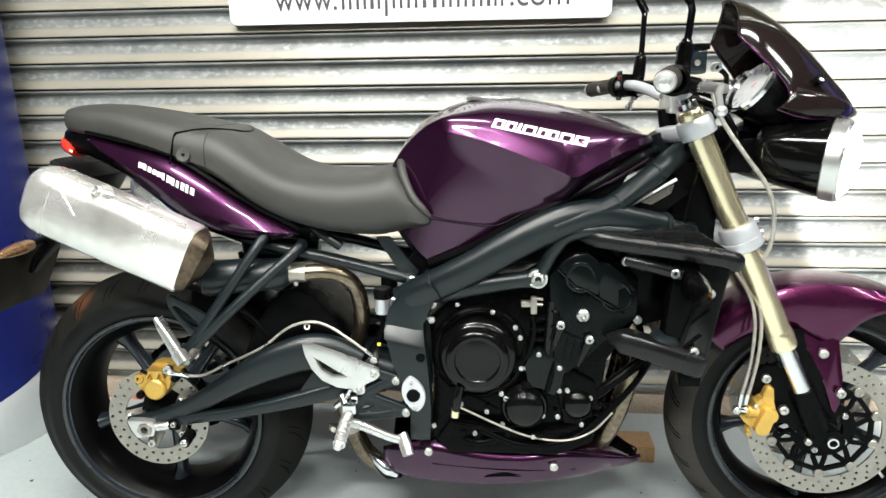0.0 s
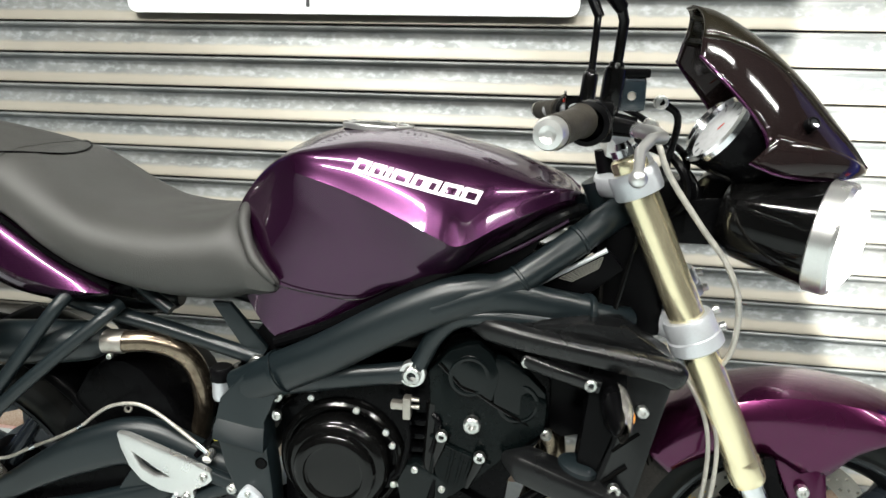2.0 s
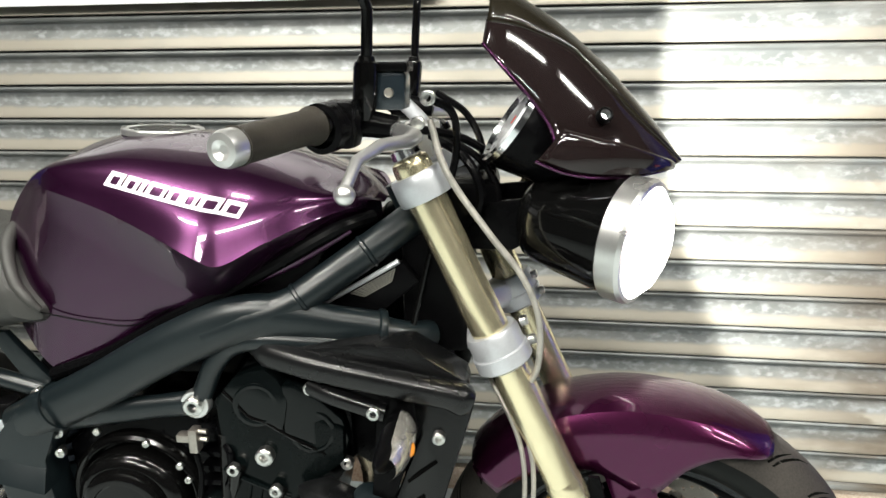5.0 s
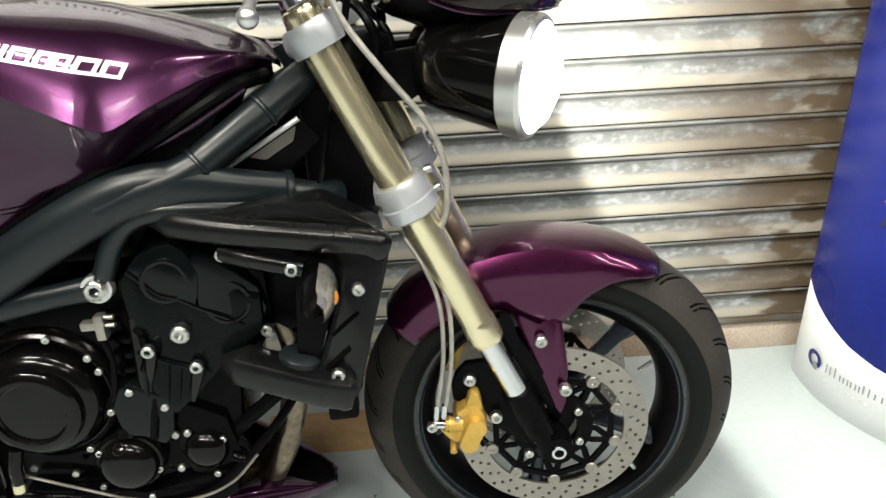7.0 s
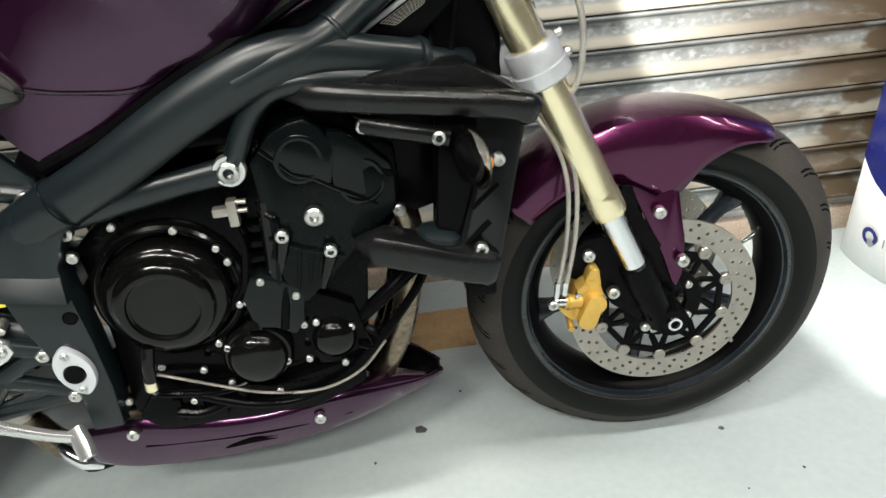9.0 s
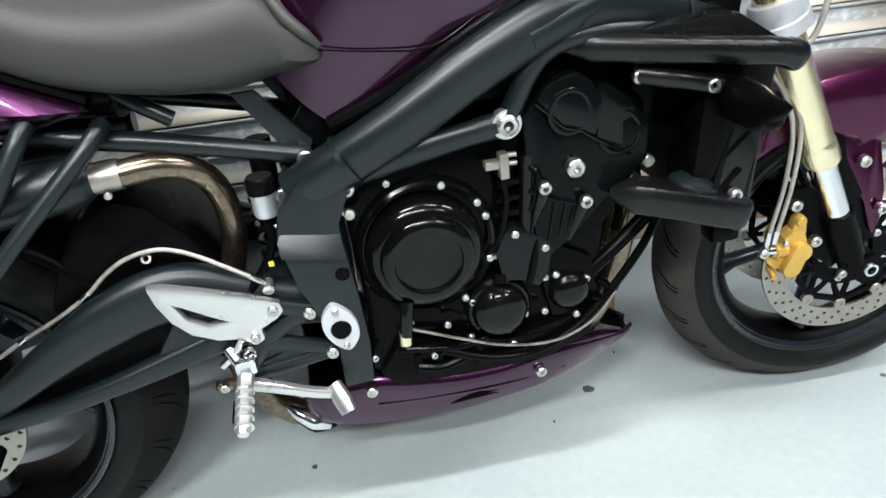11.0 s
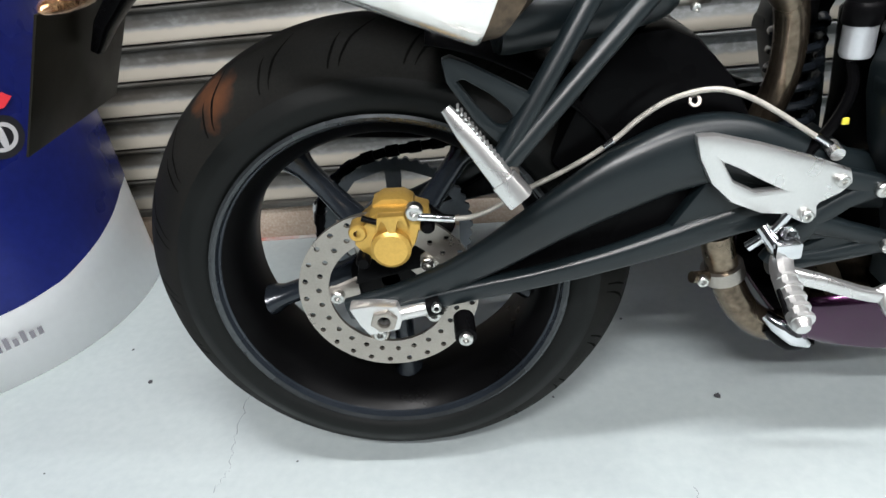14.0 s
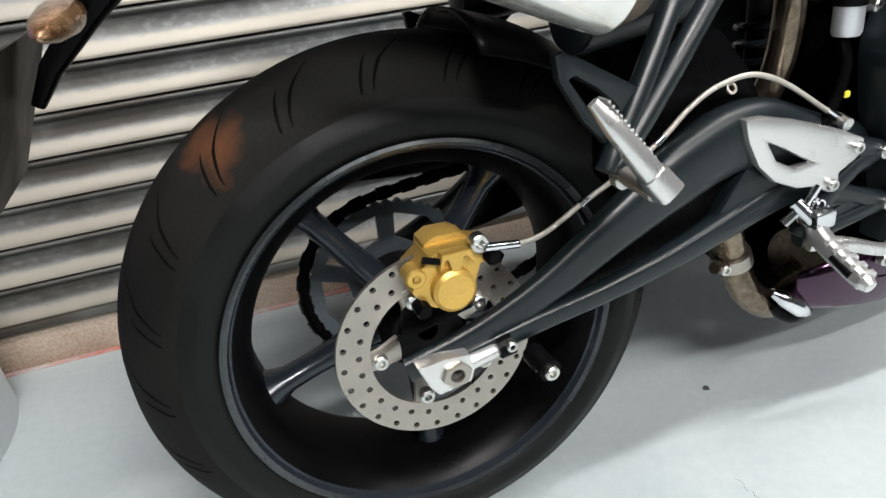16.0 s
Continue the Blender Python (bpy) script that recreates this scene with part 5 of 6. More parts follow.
def seat_top(x, y):
    """The higher of the two seats' upper surfaces at that place."""
    best = 0
    for st_ in (PILLION, RIDER):
        xs = [r[0] for r in st_]
        if xs[0] <= x <= xs[-1]:
            w, zs, zt = (float(np.interp(x, xs, [r[k] for r in st_])) for k in (1, 3, 4))
            c = min(1, abs(y) / w) ** (1 / .55)
            best = max(best, zs + (zt - zs) * math.sqrt(max(0, 1 - c * c)) ** .85)
    return best


seam_ = [(.100, -.1405, .872), (.106, -.1440, .890)] + [(x, y, seat_top(x, y) + .0004) for x, y in ((.113, -.138), (.124, -.133), (.140, -.125), (.160, -.112), (.182, -.092), (.200, -.066), (.210, -.034), (.213, 0))]
both("seat_seam", tube(seam_, .0021, 6, 8), BLACK, bike)

TAIL = [  # x, top z, bottom z, half-width
    (-.085, .925, .912, .088), (-.05, .919, .884, .105), (.0, .909, .846, .120), (.05, .899, .810, .131), (.10, .883, .774, .140), (.15, .855, .748, .146), (.20, .823, .730, .149), (.26, .784, .721, .147), (.31, .756, .726, .141), (.340, .737, .733, .133)]
tp = bmesh.new()
rows = []
for x, zt, zb, w in catmull_n(TAIL, 4):
    row = []
    for k in range(9):
        v = k / 8
        row.append((x, -(w + float(np.interp(v, [0, .2, .62, .75, 1], [-.024, -.008, .004, -.001, -.016]))), zt + (zb - zt) * v))
    rows.append(row)
grid(tp, rows)
far = mirror(tp)
pn = solid(part("tail_panel", tp, PURPLE, bike, "metallic purple tail panel"), .004, 1)
pf = solid(part("tail_panel", far, PURPLE, bike, "metallic purple tail panel"), .004, 1)
mk = bmesh.new()
for k, (w, h) in enumerate(((.012, .013), (.009, .015), (.010, .012), (.011, .012), (.012, .012), (.008, .016), (.013, .014), (.009, .014), (.008, .013), (.010, .015), (.008, .016), (.011, .013))):
    x = .031 + .0098 * k
    z = .870 - .45 * (x - .031)
    y = -(.128 + (.150 - .128) * (x - .031) / .12) - .0035
    grid(mk, [[(x, y, z - h * .5), (x + .003, y, z + h * .5)], [(x + w * .72, y - .001, z - .52 * w * .72 - h * .5), (x + w * .72 + .003, y - .001, z - .52 * w * .72 + h * .5)]])
part("panel_mark", mk, WHITE, pn, "white model mark, drawn as plain shapes", recalc=False)
part("tail_unit", hull([(-.165, .045, .895, .915, .940), (-.12, .070, .880, .915, .950), (-.05, .098, .850, .90, .935), (.05, .112, .79, .86, .905), (.15, .120, .74, .82, .865), (.26, .118, .715, .76, .80), (.36, .110, .70, .74, .77)], .7), BLACK, bike, "black tail unit under the seat")
part("tail_lamp", hull([(-.176, .038, .900, .910, .921), (-.168, .054, .888, .907, .923), (-.152, .064, .880, .900, .917), (-.138, .066, .878, .890, .900)], .7), RED, bike, "red tail lamp")
gap = tube([(-.09, -.09, .932), (.0, -.116, .915), (.10, -.134, .888), (.18, -.142, .842), (.26, -.144, .790), (.345, -.138, .744)], .0045, 5, 8)
both("panel_trim", gap, BLACK, bike)
hang = tube([(-.13, -.01, .86), (-.165, -.01, .775), (-.205, -.006, .728), (-.245, .0, .690), (-.285, .004, .652), (-.306, .004, .622)], [.050, .036, .020, .013, .010, .006], 1, 16, wide=2.2, square=.6)
ph = part("plate_hanger", hang, BLACK, bike, "black number plate hanger")
nb = box(-.0015, .0015, -.114, .114, -.079, .079, .001)
np_ = part("number_plate", nb, mat("dull_brown_black_plate", (.0085, .0075, .0052), .40, 0, .25, 12, 200, .03, spec=.15), ph, "number plate seen from its brown-black back")
np_.matrix_local = pose(-.330, .004, .611, 0, 25, 0)
for s in (-1, 1):
    st = part("rear_indicator", tube([(-.245, s * .03, .700), (-.250, s * .075, .698)], .008), BLACK, ph)
    part("indicator_lens", tube([(-.250, s * .066, .698), (-.251, s * .078, .698), (-.252, s * .105, .697), (-.255, s * .135, .695), (-.258, s * .158, .693), (-.259, s * .166, .692)], [.007, .0125, .0140, .0115, .006, .001], 3, 14, wide=1.3), AMBER, st, "clear amber indicator lens")

# -- shock and reservoir --
part("shock_spring", tube([(.500 + .028 * math.cos(k * .8), .01 + .028 * math.sin(k * .8), .40 + .0028 * k) for k in range(0, 64)], .0055, 2, 8), WHEEL, bike, "black shock spring")
part("shock_body", tube([(.50, .01, .36), (.50, .01, .63)], .018), BLACK, bike)
rsv = part("brake_reservoir", lathe([(0, -.024), (.014, -.024), (.0158, -.020), (.0158, .008), (.017, .010), (.017, .022), (.015, .026), (0, .026)], (.503, -.112, .588), (0, 0, 1), 28), SILVER, bike, "translucent rear brake reservoir")
part("lid", lathe([(.0175, .006), (.0185, .008), (.0185, .024), (.016, .028), (0, .028)], (.503, -.112, .590), (0, 0, 1), 28), BLACK, rsv)
bolt(bike, .528, -.124, .592, .009)
part("reservoir_hose", tube([(.500, -.112, .560), (.503, -.118, .535), (.490, -.125, .505), (.462, -.130, .470)], .006, 5, 10), BLACK, bike)
part("yellow_tag", box(.492, .499, -.132, -.128, .500, .507, .001), mat("yellow_label", (.7, .6, .05), .5), bike)

# -- fork, front brake, mudguard --
FD = Vector((.2115, 0, -.459)).normalized()
FT = Vector((1.0875, 0, .975))


def fork(s, u):
    """The point u metres down the fork leg on side s."""
    p = FT + FD * u
    return Vector((p.x, s * .1065, p.z))


for s in (-1, 1):
    leg = part("fork_leg", lathe([(0, .006), (.018, .006), (.0225, .009), (.0240, .013), (.0245, .018), (.0245, .20), (.0252, .205), (.0252, .30), (.0246, .42), (.0243, .482), (.0247, .484), (.0258, .487), (.0262, .494), (.0262, .512), (.0258, .519), (.0247, .522), (.0225, .523), (.0195, .5232)], fork(s, 0), FD, 40), GOLD, bike, "gold anodised fork tube")
    part("slider", tube([fork(s, .50), fork(s, .645)], .0188, seg=32), CHROME, leg, "chrome fork slider")
    part("fork_foot", tube([fork(s, .622), fork(s, .650), fork(s, .70), fork(s, .745)], [.0235, .0245, .0235, .022], 1, 20), BLACK, leg, "black fork foot")
    part("fork_cap", lathe([(0, -.014), (.009, -.014), (.012, -.006), (.018, -.006), (.019, .004)], fork(s, 0), FD, 20), CHROME, leg)
    part("axle_clamp", tube([(1.41, s * .128, .308), (1.41, s * .085, .308)], .024, seg=24), BLACK, leg)
    part("axle_end", lathe([(0, -.002), (.0065, -.002), (.0075, .004), (.011, .004), (.0125, 0), (.0125, -.01)], (1.41, s * .129, .308), (0, s, 0), 24), CHROME, leg)
    bolt(leg, 1.365, s * .125, .305, .007, (0, s, 0))
    part("upper_clamp_ring", lathe([(.0240, -.017), (.0320, -.017), (.0340, -.014), (.0345, -.004), (.0345, .014), (.0330, .018), (.0240, .018)], fork(s, .043), FD, 32, closed=True), SILVER, leg)
    part("lower_clamp_ring", lathe([(.0255, -.026), (.033, -.026), (.0355, -.020), (.0355, .002), (.038, .004), (.038, .022), (.033, .026), (.0255, .026)], fork(s, .275), FD, 32, closed=True), SILVER, leg)
    for u in (.262, .290):
        bolt(leg, fork(s, u).x + .036, s * .090, fork(s, u).z + .02, .007, (1, 0, .4))
up = bmesh.new()
for u, h in ((.050, .014),):
    c = fork(-1, u)
    sweep(up, catmull([fork(-1, u), Vector((fork(-1, u).x - .035, -.05, fork(-1, u).z - .012)), Vector((fork(-1, u).x - .042, 0, fork(-1, u).z - .015)), Vector((fork(1, u).x - .035, .05, fork(1, u).z - .012)), fork(1, u)], 5), .016, 14, square=.6)
part("upper_yoke", up, SILVER, bike, "silver upper fork yoke")
lw = bmesh.new()
sweep(lw, catmull([fork(-1, .275), Vector((fork(-1, .275).x - .045, -.05, fork(-1, .275).z)), Vector((fork(-1, .275).x - .055, 0, fork(-1, .275).z)), Vector((fork(1, .275).x - .045, .05, fork(1, .275).z)), fork(1, .275)], 5), .022, 14, square=.6)
part("lower_yoke", lw, SILVER, bike, "silver lower fork yoke")

for s in (-1, 1):
    y0, y1 = (s * .128, s * .070)
    def block(out, ya, yb, bev):
        return plate(out, min(s * ya, s * yb), max(s * ya, s * yb), bev)

    fc = part("front_caliper", block([(1.272, .396), (1.285, .398), (1.2955, .3825), (1.302, .362), (1.298, .342), (1.294, .330), (1.276, .315), (1.262, .318), (1.254, .334), (1.256, .352), (1.250, .366), (1.256, .384)], .121, .072, .005), CALIPER, bike, "gold front brake caliper")
    part("mounting_ear", merge(block([(1.270, .392), (1.274, .410), (1.281, .419), (1.290, .416), (1.293, .405), (1.296, .384)], .119, .100, .004), lathe([(0, .003), (.0035, .003), (.0075, .0025), (.009, 0), (.009, -.01)], (1.283, s * .119, .409), (0, s, 0), 20)), CALIPER, fc)
    part("bridge_arm", block([(1.256, .386), (1.268, .396), (1.278, .388), (1.268, .376), (1.256, .374)], .126, .100, .004), CALIPER, fc)
    part("hose_boss", tube([(1.262, s * .118, .362), (1.236, s * .124, .366)], [.012, .0095], 1, 18), CALIPER, fc)
    part("hose_boss_collar", tube([(1.247, s * .1215, .3645), (1.242, s * .1225, .365)], .0125, seg=18), CALIPER, fc)
    part("pin_carrier", block([(1.229, .352), (1.234, .358), (1.258, .350), (1.262, .330), (1.252, .326), (1.240, .338)], .120, .100, .004), CALIPER, fc)
    part("guide_pin", tube([(1.250, s * .105, .324), (1.249, s * .128, .316)], .0055, seg=14), CALIPER, fc)
    part("guide_boot", tube([(1.292, s * .112, .326), (1.299, s * .118, .320)], .0068, seg=14), BLACK, fc)
    peanut = []
    for cx, cz, r, a0, a1 in ((1.2852, .3600, .0160, -62, 138), (1.2735, .3320, .0152, 160, 330)):
        for k in range(12):
            a = radians(a0 + (a1 - a0) * k / 11)
            peanut.append((cx + r * math.cos(a), cz + r * math.sin(a)))
    part("piston_cover", block(peanut, .135, .116, .0035), CALIPER, fc)
    bolt(fc, 1.2575, s * .129, .379, .0045, (0, s, 0))
    bolt(bike, 1.316, s * .113, .367, .0095, (0, s, 0), "caliper_bolt")
    bolt(bike, 1.278, s * .105, .431, .0095, (0, s, 0), "caliper_bolt")
    part("caliper_lug", plate([(1.252, .392), (1.250, .418), (1.258, .440), (1.272, .455), (1.300, .458), (1.335, .434), (1.385, .330), (1.365, .300), (1.318, .336), (1.300, .366)], min(s * .100, s * .086), max(s * .100, s * .086), .003), BLACK, bike)
for dx, dy in ((.0, 0), (.012, -.004)):
    part("front_brake_hose", tube([(1.19 + dx, -.09, .67), (1.225 + dx, -.115, .615), (1.240 + dx, -.124, .560), (1.240 + dx, -.126, .480), (1.228 + dx, -.128, .400), (1.224 + dx, -.130, .372 + dx)], .0034, 6, 10), BRAID, bike, "braided front brake hose")
for dx in (0, .012):
    part("banjo_ferrule", tube([(1.2275 + dx, -.1282, .404), (1.2245 + dx, -.1300, .376 + dx * .6)], .0046, seg=12), CHROME, bike)
part("banjo", tube([(1.216, -.132, .374), (1.238, -.132, .372)], .0065), CHROME, bike)
bolt(bike, 1.219, -.136, .372, .008, name="hose_bolt")
part("speed_cable", tube([(1.121, -.125, 1.012), (1.141, -.132, .951), (1.191, -.136, .879), (1.231, -.136, .827), (1.253, -.132, .772), (1.254, -.122, .702), (1.235, -.110, .66)], .0042, 6, 10), BRAID, bike, "grey front brake line")

fen = bmesh.new()
rows = []
FA = [56, 60, 64, 68, 72, 79, 85, 92, 100, 110, 125, 142]
FDROP = [.003, .007, .012, .020, .032, .062, .100, .126, .105, .075, .058, .045]
for k in range(41):
    deg = 58.5 + 83.5 * k / 40
    a = radians(deg)
    drop = float(np.interp(deg, FA, FDROP))
    wd = .070 * (1 - .55 * clamp01((66 - deg) / 10) ** 2)
    R = .314 + .012 * clamp01((deg - 85) / 40)
    row = []
    for j in range(21):
        v = -1 + j / 10
        w = abs(v)
        r = R - .012 * min(1, w / .6) ** 2 - drop * clamp01((w - .5) / .5) ** 1.15
        y = wd * math.copysign(min(1, w / .62) ** .9 + .06 * clamp01((w - .62) / .38), v)
        row.append((1.41 + r * math.cos(a), y, .310 + r * math.sin(a)))
    rows.append(row)
grid(fen, rows)
fender = solid(part("front_mudguard", fen, MUDGUARD, bike, "metallic purple front mudguard"), .003)
blade = plate([(1.346, .520), (1.358, .540), (1.416, .538), (1.421, .492), (1.427, .433), (1.423, .383), (1.416, .360), (1.408, .372), (1.392, .417), (1.368, .470)], -.106, -.100, .0025)
for v in blade.verts:
    v.co.y += .040 * clamp01((v.co.z - .41) / .09)
both("mudguard_blade", blade, MUDGUARD, fender, "metallic purple mudguard blade")
inner = plate([(1.325, .535), (1.340, .535), (1.352, .495), (1.410, .400), (1.428, .350), (1.410, .345), (1.375, .40), (1.325, .50)], -.098, -.090, .002)
both("mudguard_bracket", inner, BLACK, fender)
bolt(fender, 1.385, -.092, .485, .0095)
bolt(fender, 1.421, -.107, .407, .0095)

# -- radiator and its shrouds --
BULB = mat("orange_bulb", (0.75, 0.26, 0.02), 0.2, 0, 0.1, 40, 200, coat=0.5)
rad = box(1.085, 1.125, -.165, .165, .47, .71, .006)
part("radiator", rad, BLACK, bike, "black radiator")
for s in (-1, 1):
    def q(x, y, z):
        return Vector((x, s * y, z))
    sh = bmesh.new()
    sweep(sh, catmull([q(.888, .150, .729), q(.93, .170, .727), (q(.99, .186, .720)), q(1.07, .196, .710), q(1.14, .202, .700), q(1.172, .195, .688)], 4), [.006, .009, .012] + [.0165] * 15 + [.019, .019, .015], 16, wide=1.0, square=.7)
    body = part("radiator_shroud", sh, SHROUD, bike, "satin black radiator shroud")
    lo, hi = sorted((s * .204, s * .188))
    part("shroud_top", plate([(.93, .735), (.99, .744), (1.05, .748), (1.10, .746), (1.165, .705), (1.17, .690), (1.10, .712)], *sorted((s * .180, s * .120)), .005), SHROUD, body)
    fp = plate([(1.092, .700), (1.165, .700), (1.178, .688), (1.166, .640), (1.145, .570), (1.124, .492), (1.112, .474), (1.092, .470), (1.062, .488), (1.075, .54), (1.108, .640)], lo, hi, .0072)
    def lean(z):
        return .034 * clamp01((z - .51) / .12)
    for v in fp.verts:
        v.co.y -= s * (lean(v.co.z) + .014 * clamp01((v.co.x - 1.135) / .04))
        v.co.z -= .014 * clamp01((v.co.z - .51) / .12)
    part("shroud_panel", fp, SHROUD, body)
    part("shroud_rear", plate([(1.060, .69), (1.105, .69), (1.108, .640), (1.078, .545), (1.064, .490), (1.045, .52), (1.052, .60)], *sorted((s * .190, s * .150)), .004), BLACK, body)
    sp = bmesh.new()
    sweep(sp, catmull([q(.946, .160, .534), q(.985, .178, .530), q(1.03, .192, .520), q(1.08, .200, .504), q(1.114, .198, .494)], 4), [.006, .012, .017] + [.0225] * 12 + [.024, .021], 16, wide=1.1, square=.5)
    part("lower_wing", sp, SHROUD, body, "satin black lower wing")
    part("wing_scoop", lathe([(.0, .004), (.020, .002), (.028, -.004), (.030, -.012)], q(1.052, .180, .545), (.25, 0, 1), 24), FRAME, body)
    fn = bmesh.new()
    sweep(fn, catmull([q(.972, .175, .690), q(1.01, .190, .683), q(1.07, .196, .668)], 5), .0115, 14, wide=.9, square=.8)
    part("inner_fin", fn, SHROUD, body)
    for x0, z0 in ((1.094, .568), (1.079, .523)):
        part("vent_slot", tube([q(x0, .2050 - lean(z0 + .014), z0), q(x0 + .036, .2045 - lean(z0 + .038) , z0 + .026)], .0028, seg=8), GROOVE, body)
    pod = bmesh.new()
    sweep(pod, [q(1.086, .195, .648), q(1.086, .215, .648), q(1.085, .240, .650), q(1.083, .275, .657), q(1.081, .305, .666), q(1.081, .316, .670)], [.024, .026, .025, .018, .009, .002], 20, wide=.62)
    ind = part("indicator", pod, BLACK, body, "black teardrop indicator")
    ln = bmesh.new()
    rws = []
    for k in range(9):
        a = radians(-80 + 20 * k)
        rws.append([q(1.087 + (.0200 * math.cos(a)) * f, yy, .649 + .0262 * math.sin(a) * f) for yy, f in ((.203, 1.10), (.225, 1.16), (.245, 1.10), (.268, .86), (.287, .55))])
    grid(ln, rws)
    part("indicator_lens", ln, REFLECTOR, ind, "clear lens over a silver reflector")
    bb = bmesh.new()
    bmesh.ops.create_uvsphere(bb, u_segments=14, v_segments=8, radius=1)
    for v in bb.verts:
        v.co = q(1.1060 + v.co.x * .006, .238 + v.co.y * .011, .646 + v.co.z * .009)
    part("bulb", bb, BULB, ind, "orange bulb")
    for x, y, z, r in ((.973, .176, .688, .0085), (1.057, .200, .671, .0085), (1.132, .172, .625, .0085), (1.098, .206, .523, .0085)):
        bolt(body, x, s * (y + .003), z, r, (0, s, 0))
    intake = plate([(.985, .772), (1.079, .832), (1.102, .806), (1.045, .757)], *sorted((s * .105, s * .085)), .004)
    ip = part("intake_panel", intake, BLACK, bike, "black intake panel with a wire mesh")
    part("intake_edge", tube([q(.978, .108, .776), q(1.076, .106, .833)], .0035, seg=8), SILVER, ip)
    ms = bmesh.new()
    for k in range(12):
        u = k / 11
        a0, a1 = Vector((1.012, 0, .789)).lerp(Vector((1.071, 0, .823)), u), Vector((1.030, 0, .785)).lerp(Vector((1.066, 0, .806)), u)
        sweep(ms, [Vector((a0.x, s * .107, a0.z)), Vector((a1.x, s * .107, a1.z))], .0006, 5)
    for k in range(6):
        u = k / 5
        a0, a1 = Vector((1.012, 0, .789)).lerp(Vector((1.030, 0, .785)), u), Vector((1.071, 0, .823)).lerp(Vector((1.066, 0, .806)), u)
        sweep(ms, [Vector((a0.x, s * .107, a0.z)), Vector((a1.x, s * .107, a1.z))], .0006, 5)
    part("mesh", ms, DISC, ip, "silver wire mesh")
    rod = part("stay_rod", tube([q(1.118, .095, .856), q(1.087, .112, .722)], .0042, seg=10), GLOSS, bike)
    part("rod_end", lathe([(.004, .004), (.007, .003), (.007, -.003), (.004, -.004)], q(1.087, .114, .720), (0, s, 0), 12), BOLT, rod)

part("wiring_cover", box(1.075, 1.165, -.085, .085, .70, .865, .012), BLACK, bike, "black wiring cover behind the fork")
both("radiator_duct", plate([(.985, .575), (1.005, .72), (1.095, .72), (1.088, .56), (1.03, .545)], -.112, -.106, .001), BLACK, bike)
both("shroud_foot", box(1.078, 1.118, -.200, -.165, .448, .480, .006), BLACK, bike)

# -- belly pan --
BELLY = [  # x, half-width, rim z, height of the lower edge
    (.492, .098, .262, .222), (.505, .108, .270, .212), (.53, .118, .279, .204), (.57, .126, .288, .198), (.60, .129, .291, .195), (.65, .131, .280, .192), (.72, .130, .266, .191), (.785, .127, .262, .193), (.83, .123, .265, .196), (.862, .119, .268, .198), (.90, .110, .262, .201), (.945, .092, .248, .203), (.985, .070, .232, .203), (1.025, .044, .217, .200), (1.055, .014, .206, .196)]
bp = bmesh.new()
rows = []
for x, w, zr, ze in catmull_n(BELLY, 4):
    half = [(w, zr), (w * .995 + .001, zr - .30 * (zr - ze)), (w * .985, zr - .62 * (zr - ze)), (w * .96, ze + .010), (w * .945, ze + .003), (w * .90, ze - .002), (w * .70, ze - .007), (w * .35, ze - .010)]
    rows.append([(x, -y, z) for y, z in half] + [(x, 0, ze - .011)] + [(x, y, z) for y, z in half[::-1]])
grid(bp, rows)
belly = solid(part("belly_pan", bp, PURPLE, bike, "metallic purple belly pan"), .004, -1)
belly.data.materials.append(BLACK)
belly.modifiers[0].material_offset = 1
for x, z in ((.593, .272), (.853, .238)):
    bolt(belly, x, -.136 if x < .7 else -.128, z, .0085)
part("pan_vent", tube([(.708, -.1275, .211), (.725, -.1285, .2145), (.752, -.1285, .217), (.785, -.1265, .2125)], [.0006, .0030, .0042, .0006], 4, 8, wide=.5), GROOVE, belly)
part("pan_seam", tube([(.60, -.1290, .240), (.70, -.1300, .232), (.80, -.1255, .226), (.90, -.1085, .222)], .0008, 4, 6), GROOVE, belly)
lip = bmesh.new()
rows = []
for x, w, zr, zk in catmull_n(BELLY, 4):
    if .846 < x < 1.03:
        u = clamp01((x - .846) / .05) * clamp01((1.04 - x) / .06)
        rows.append([(x, -w - .0005, zr + .001), (x, -w + .012 * u, zr + .006 * u), (x, -w + .030 * u, zr + .010 * u)])
grid(lip, rows)
far = mirror(lip)
solid(part("pan_lip", lip, PURPLE, belly), .003)
solid(part("pan_lip", far, PURPLE, belly), .003)
part("pan_outlet", tube([(.466, -.086, .236), (.480, -.094, .226), (.500, -.100, .209), (.520, -.098, .193)], [.006, .0115, .0125, .005], 4, 16, wide=1.1), CHROME, bike, "bright belly outlet trim")
part("outlet_rubber", tube([(.474, -.074, .212), (.500, -.080, .192), (.530, -.080, .190)], [.010, .014, .010], 4, 16, wide=1.6), BLACK, bike)

# -- bars and controls --
GRIP = mat("worn_rubber_grip", (0.026, 0.0225, 0.0175), 0.58, 0, 0.2, 20, 500, 0.2, spec=0.3)
# glossy black plastic, its bluish reflection mixed into the base colour
RESERVOIR = mat("blue_sheen_reservoir_plastic", (0.010, 0.016, 0.021), 0.14, 0.0, 0.2, 14, 200, 0.02, spec=0.7)
part("handlebar", tube([(.992, -.30, 1.010), (1.017, -.25, 1.016), (1.050, -.15, 1.012), (1.085, -.08, .990), (1.092, 0, .982), (1.085, .08, .990), (1.050, .15, 1.012), (1.017, .25, 1.016), (.992, .30, 1.010)], .0115, 6, 16), SILVER, bike, "silver tubular handlebar")
part("bar_clamp", box(1.07, 1.115, -.045, .045, .955, 1.0, .008), ALLOY, bike)
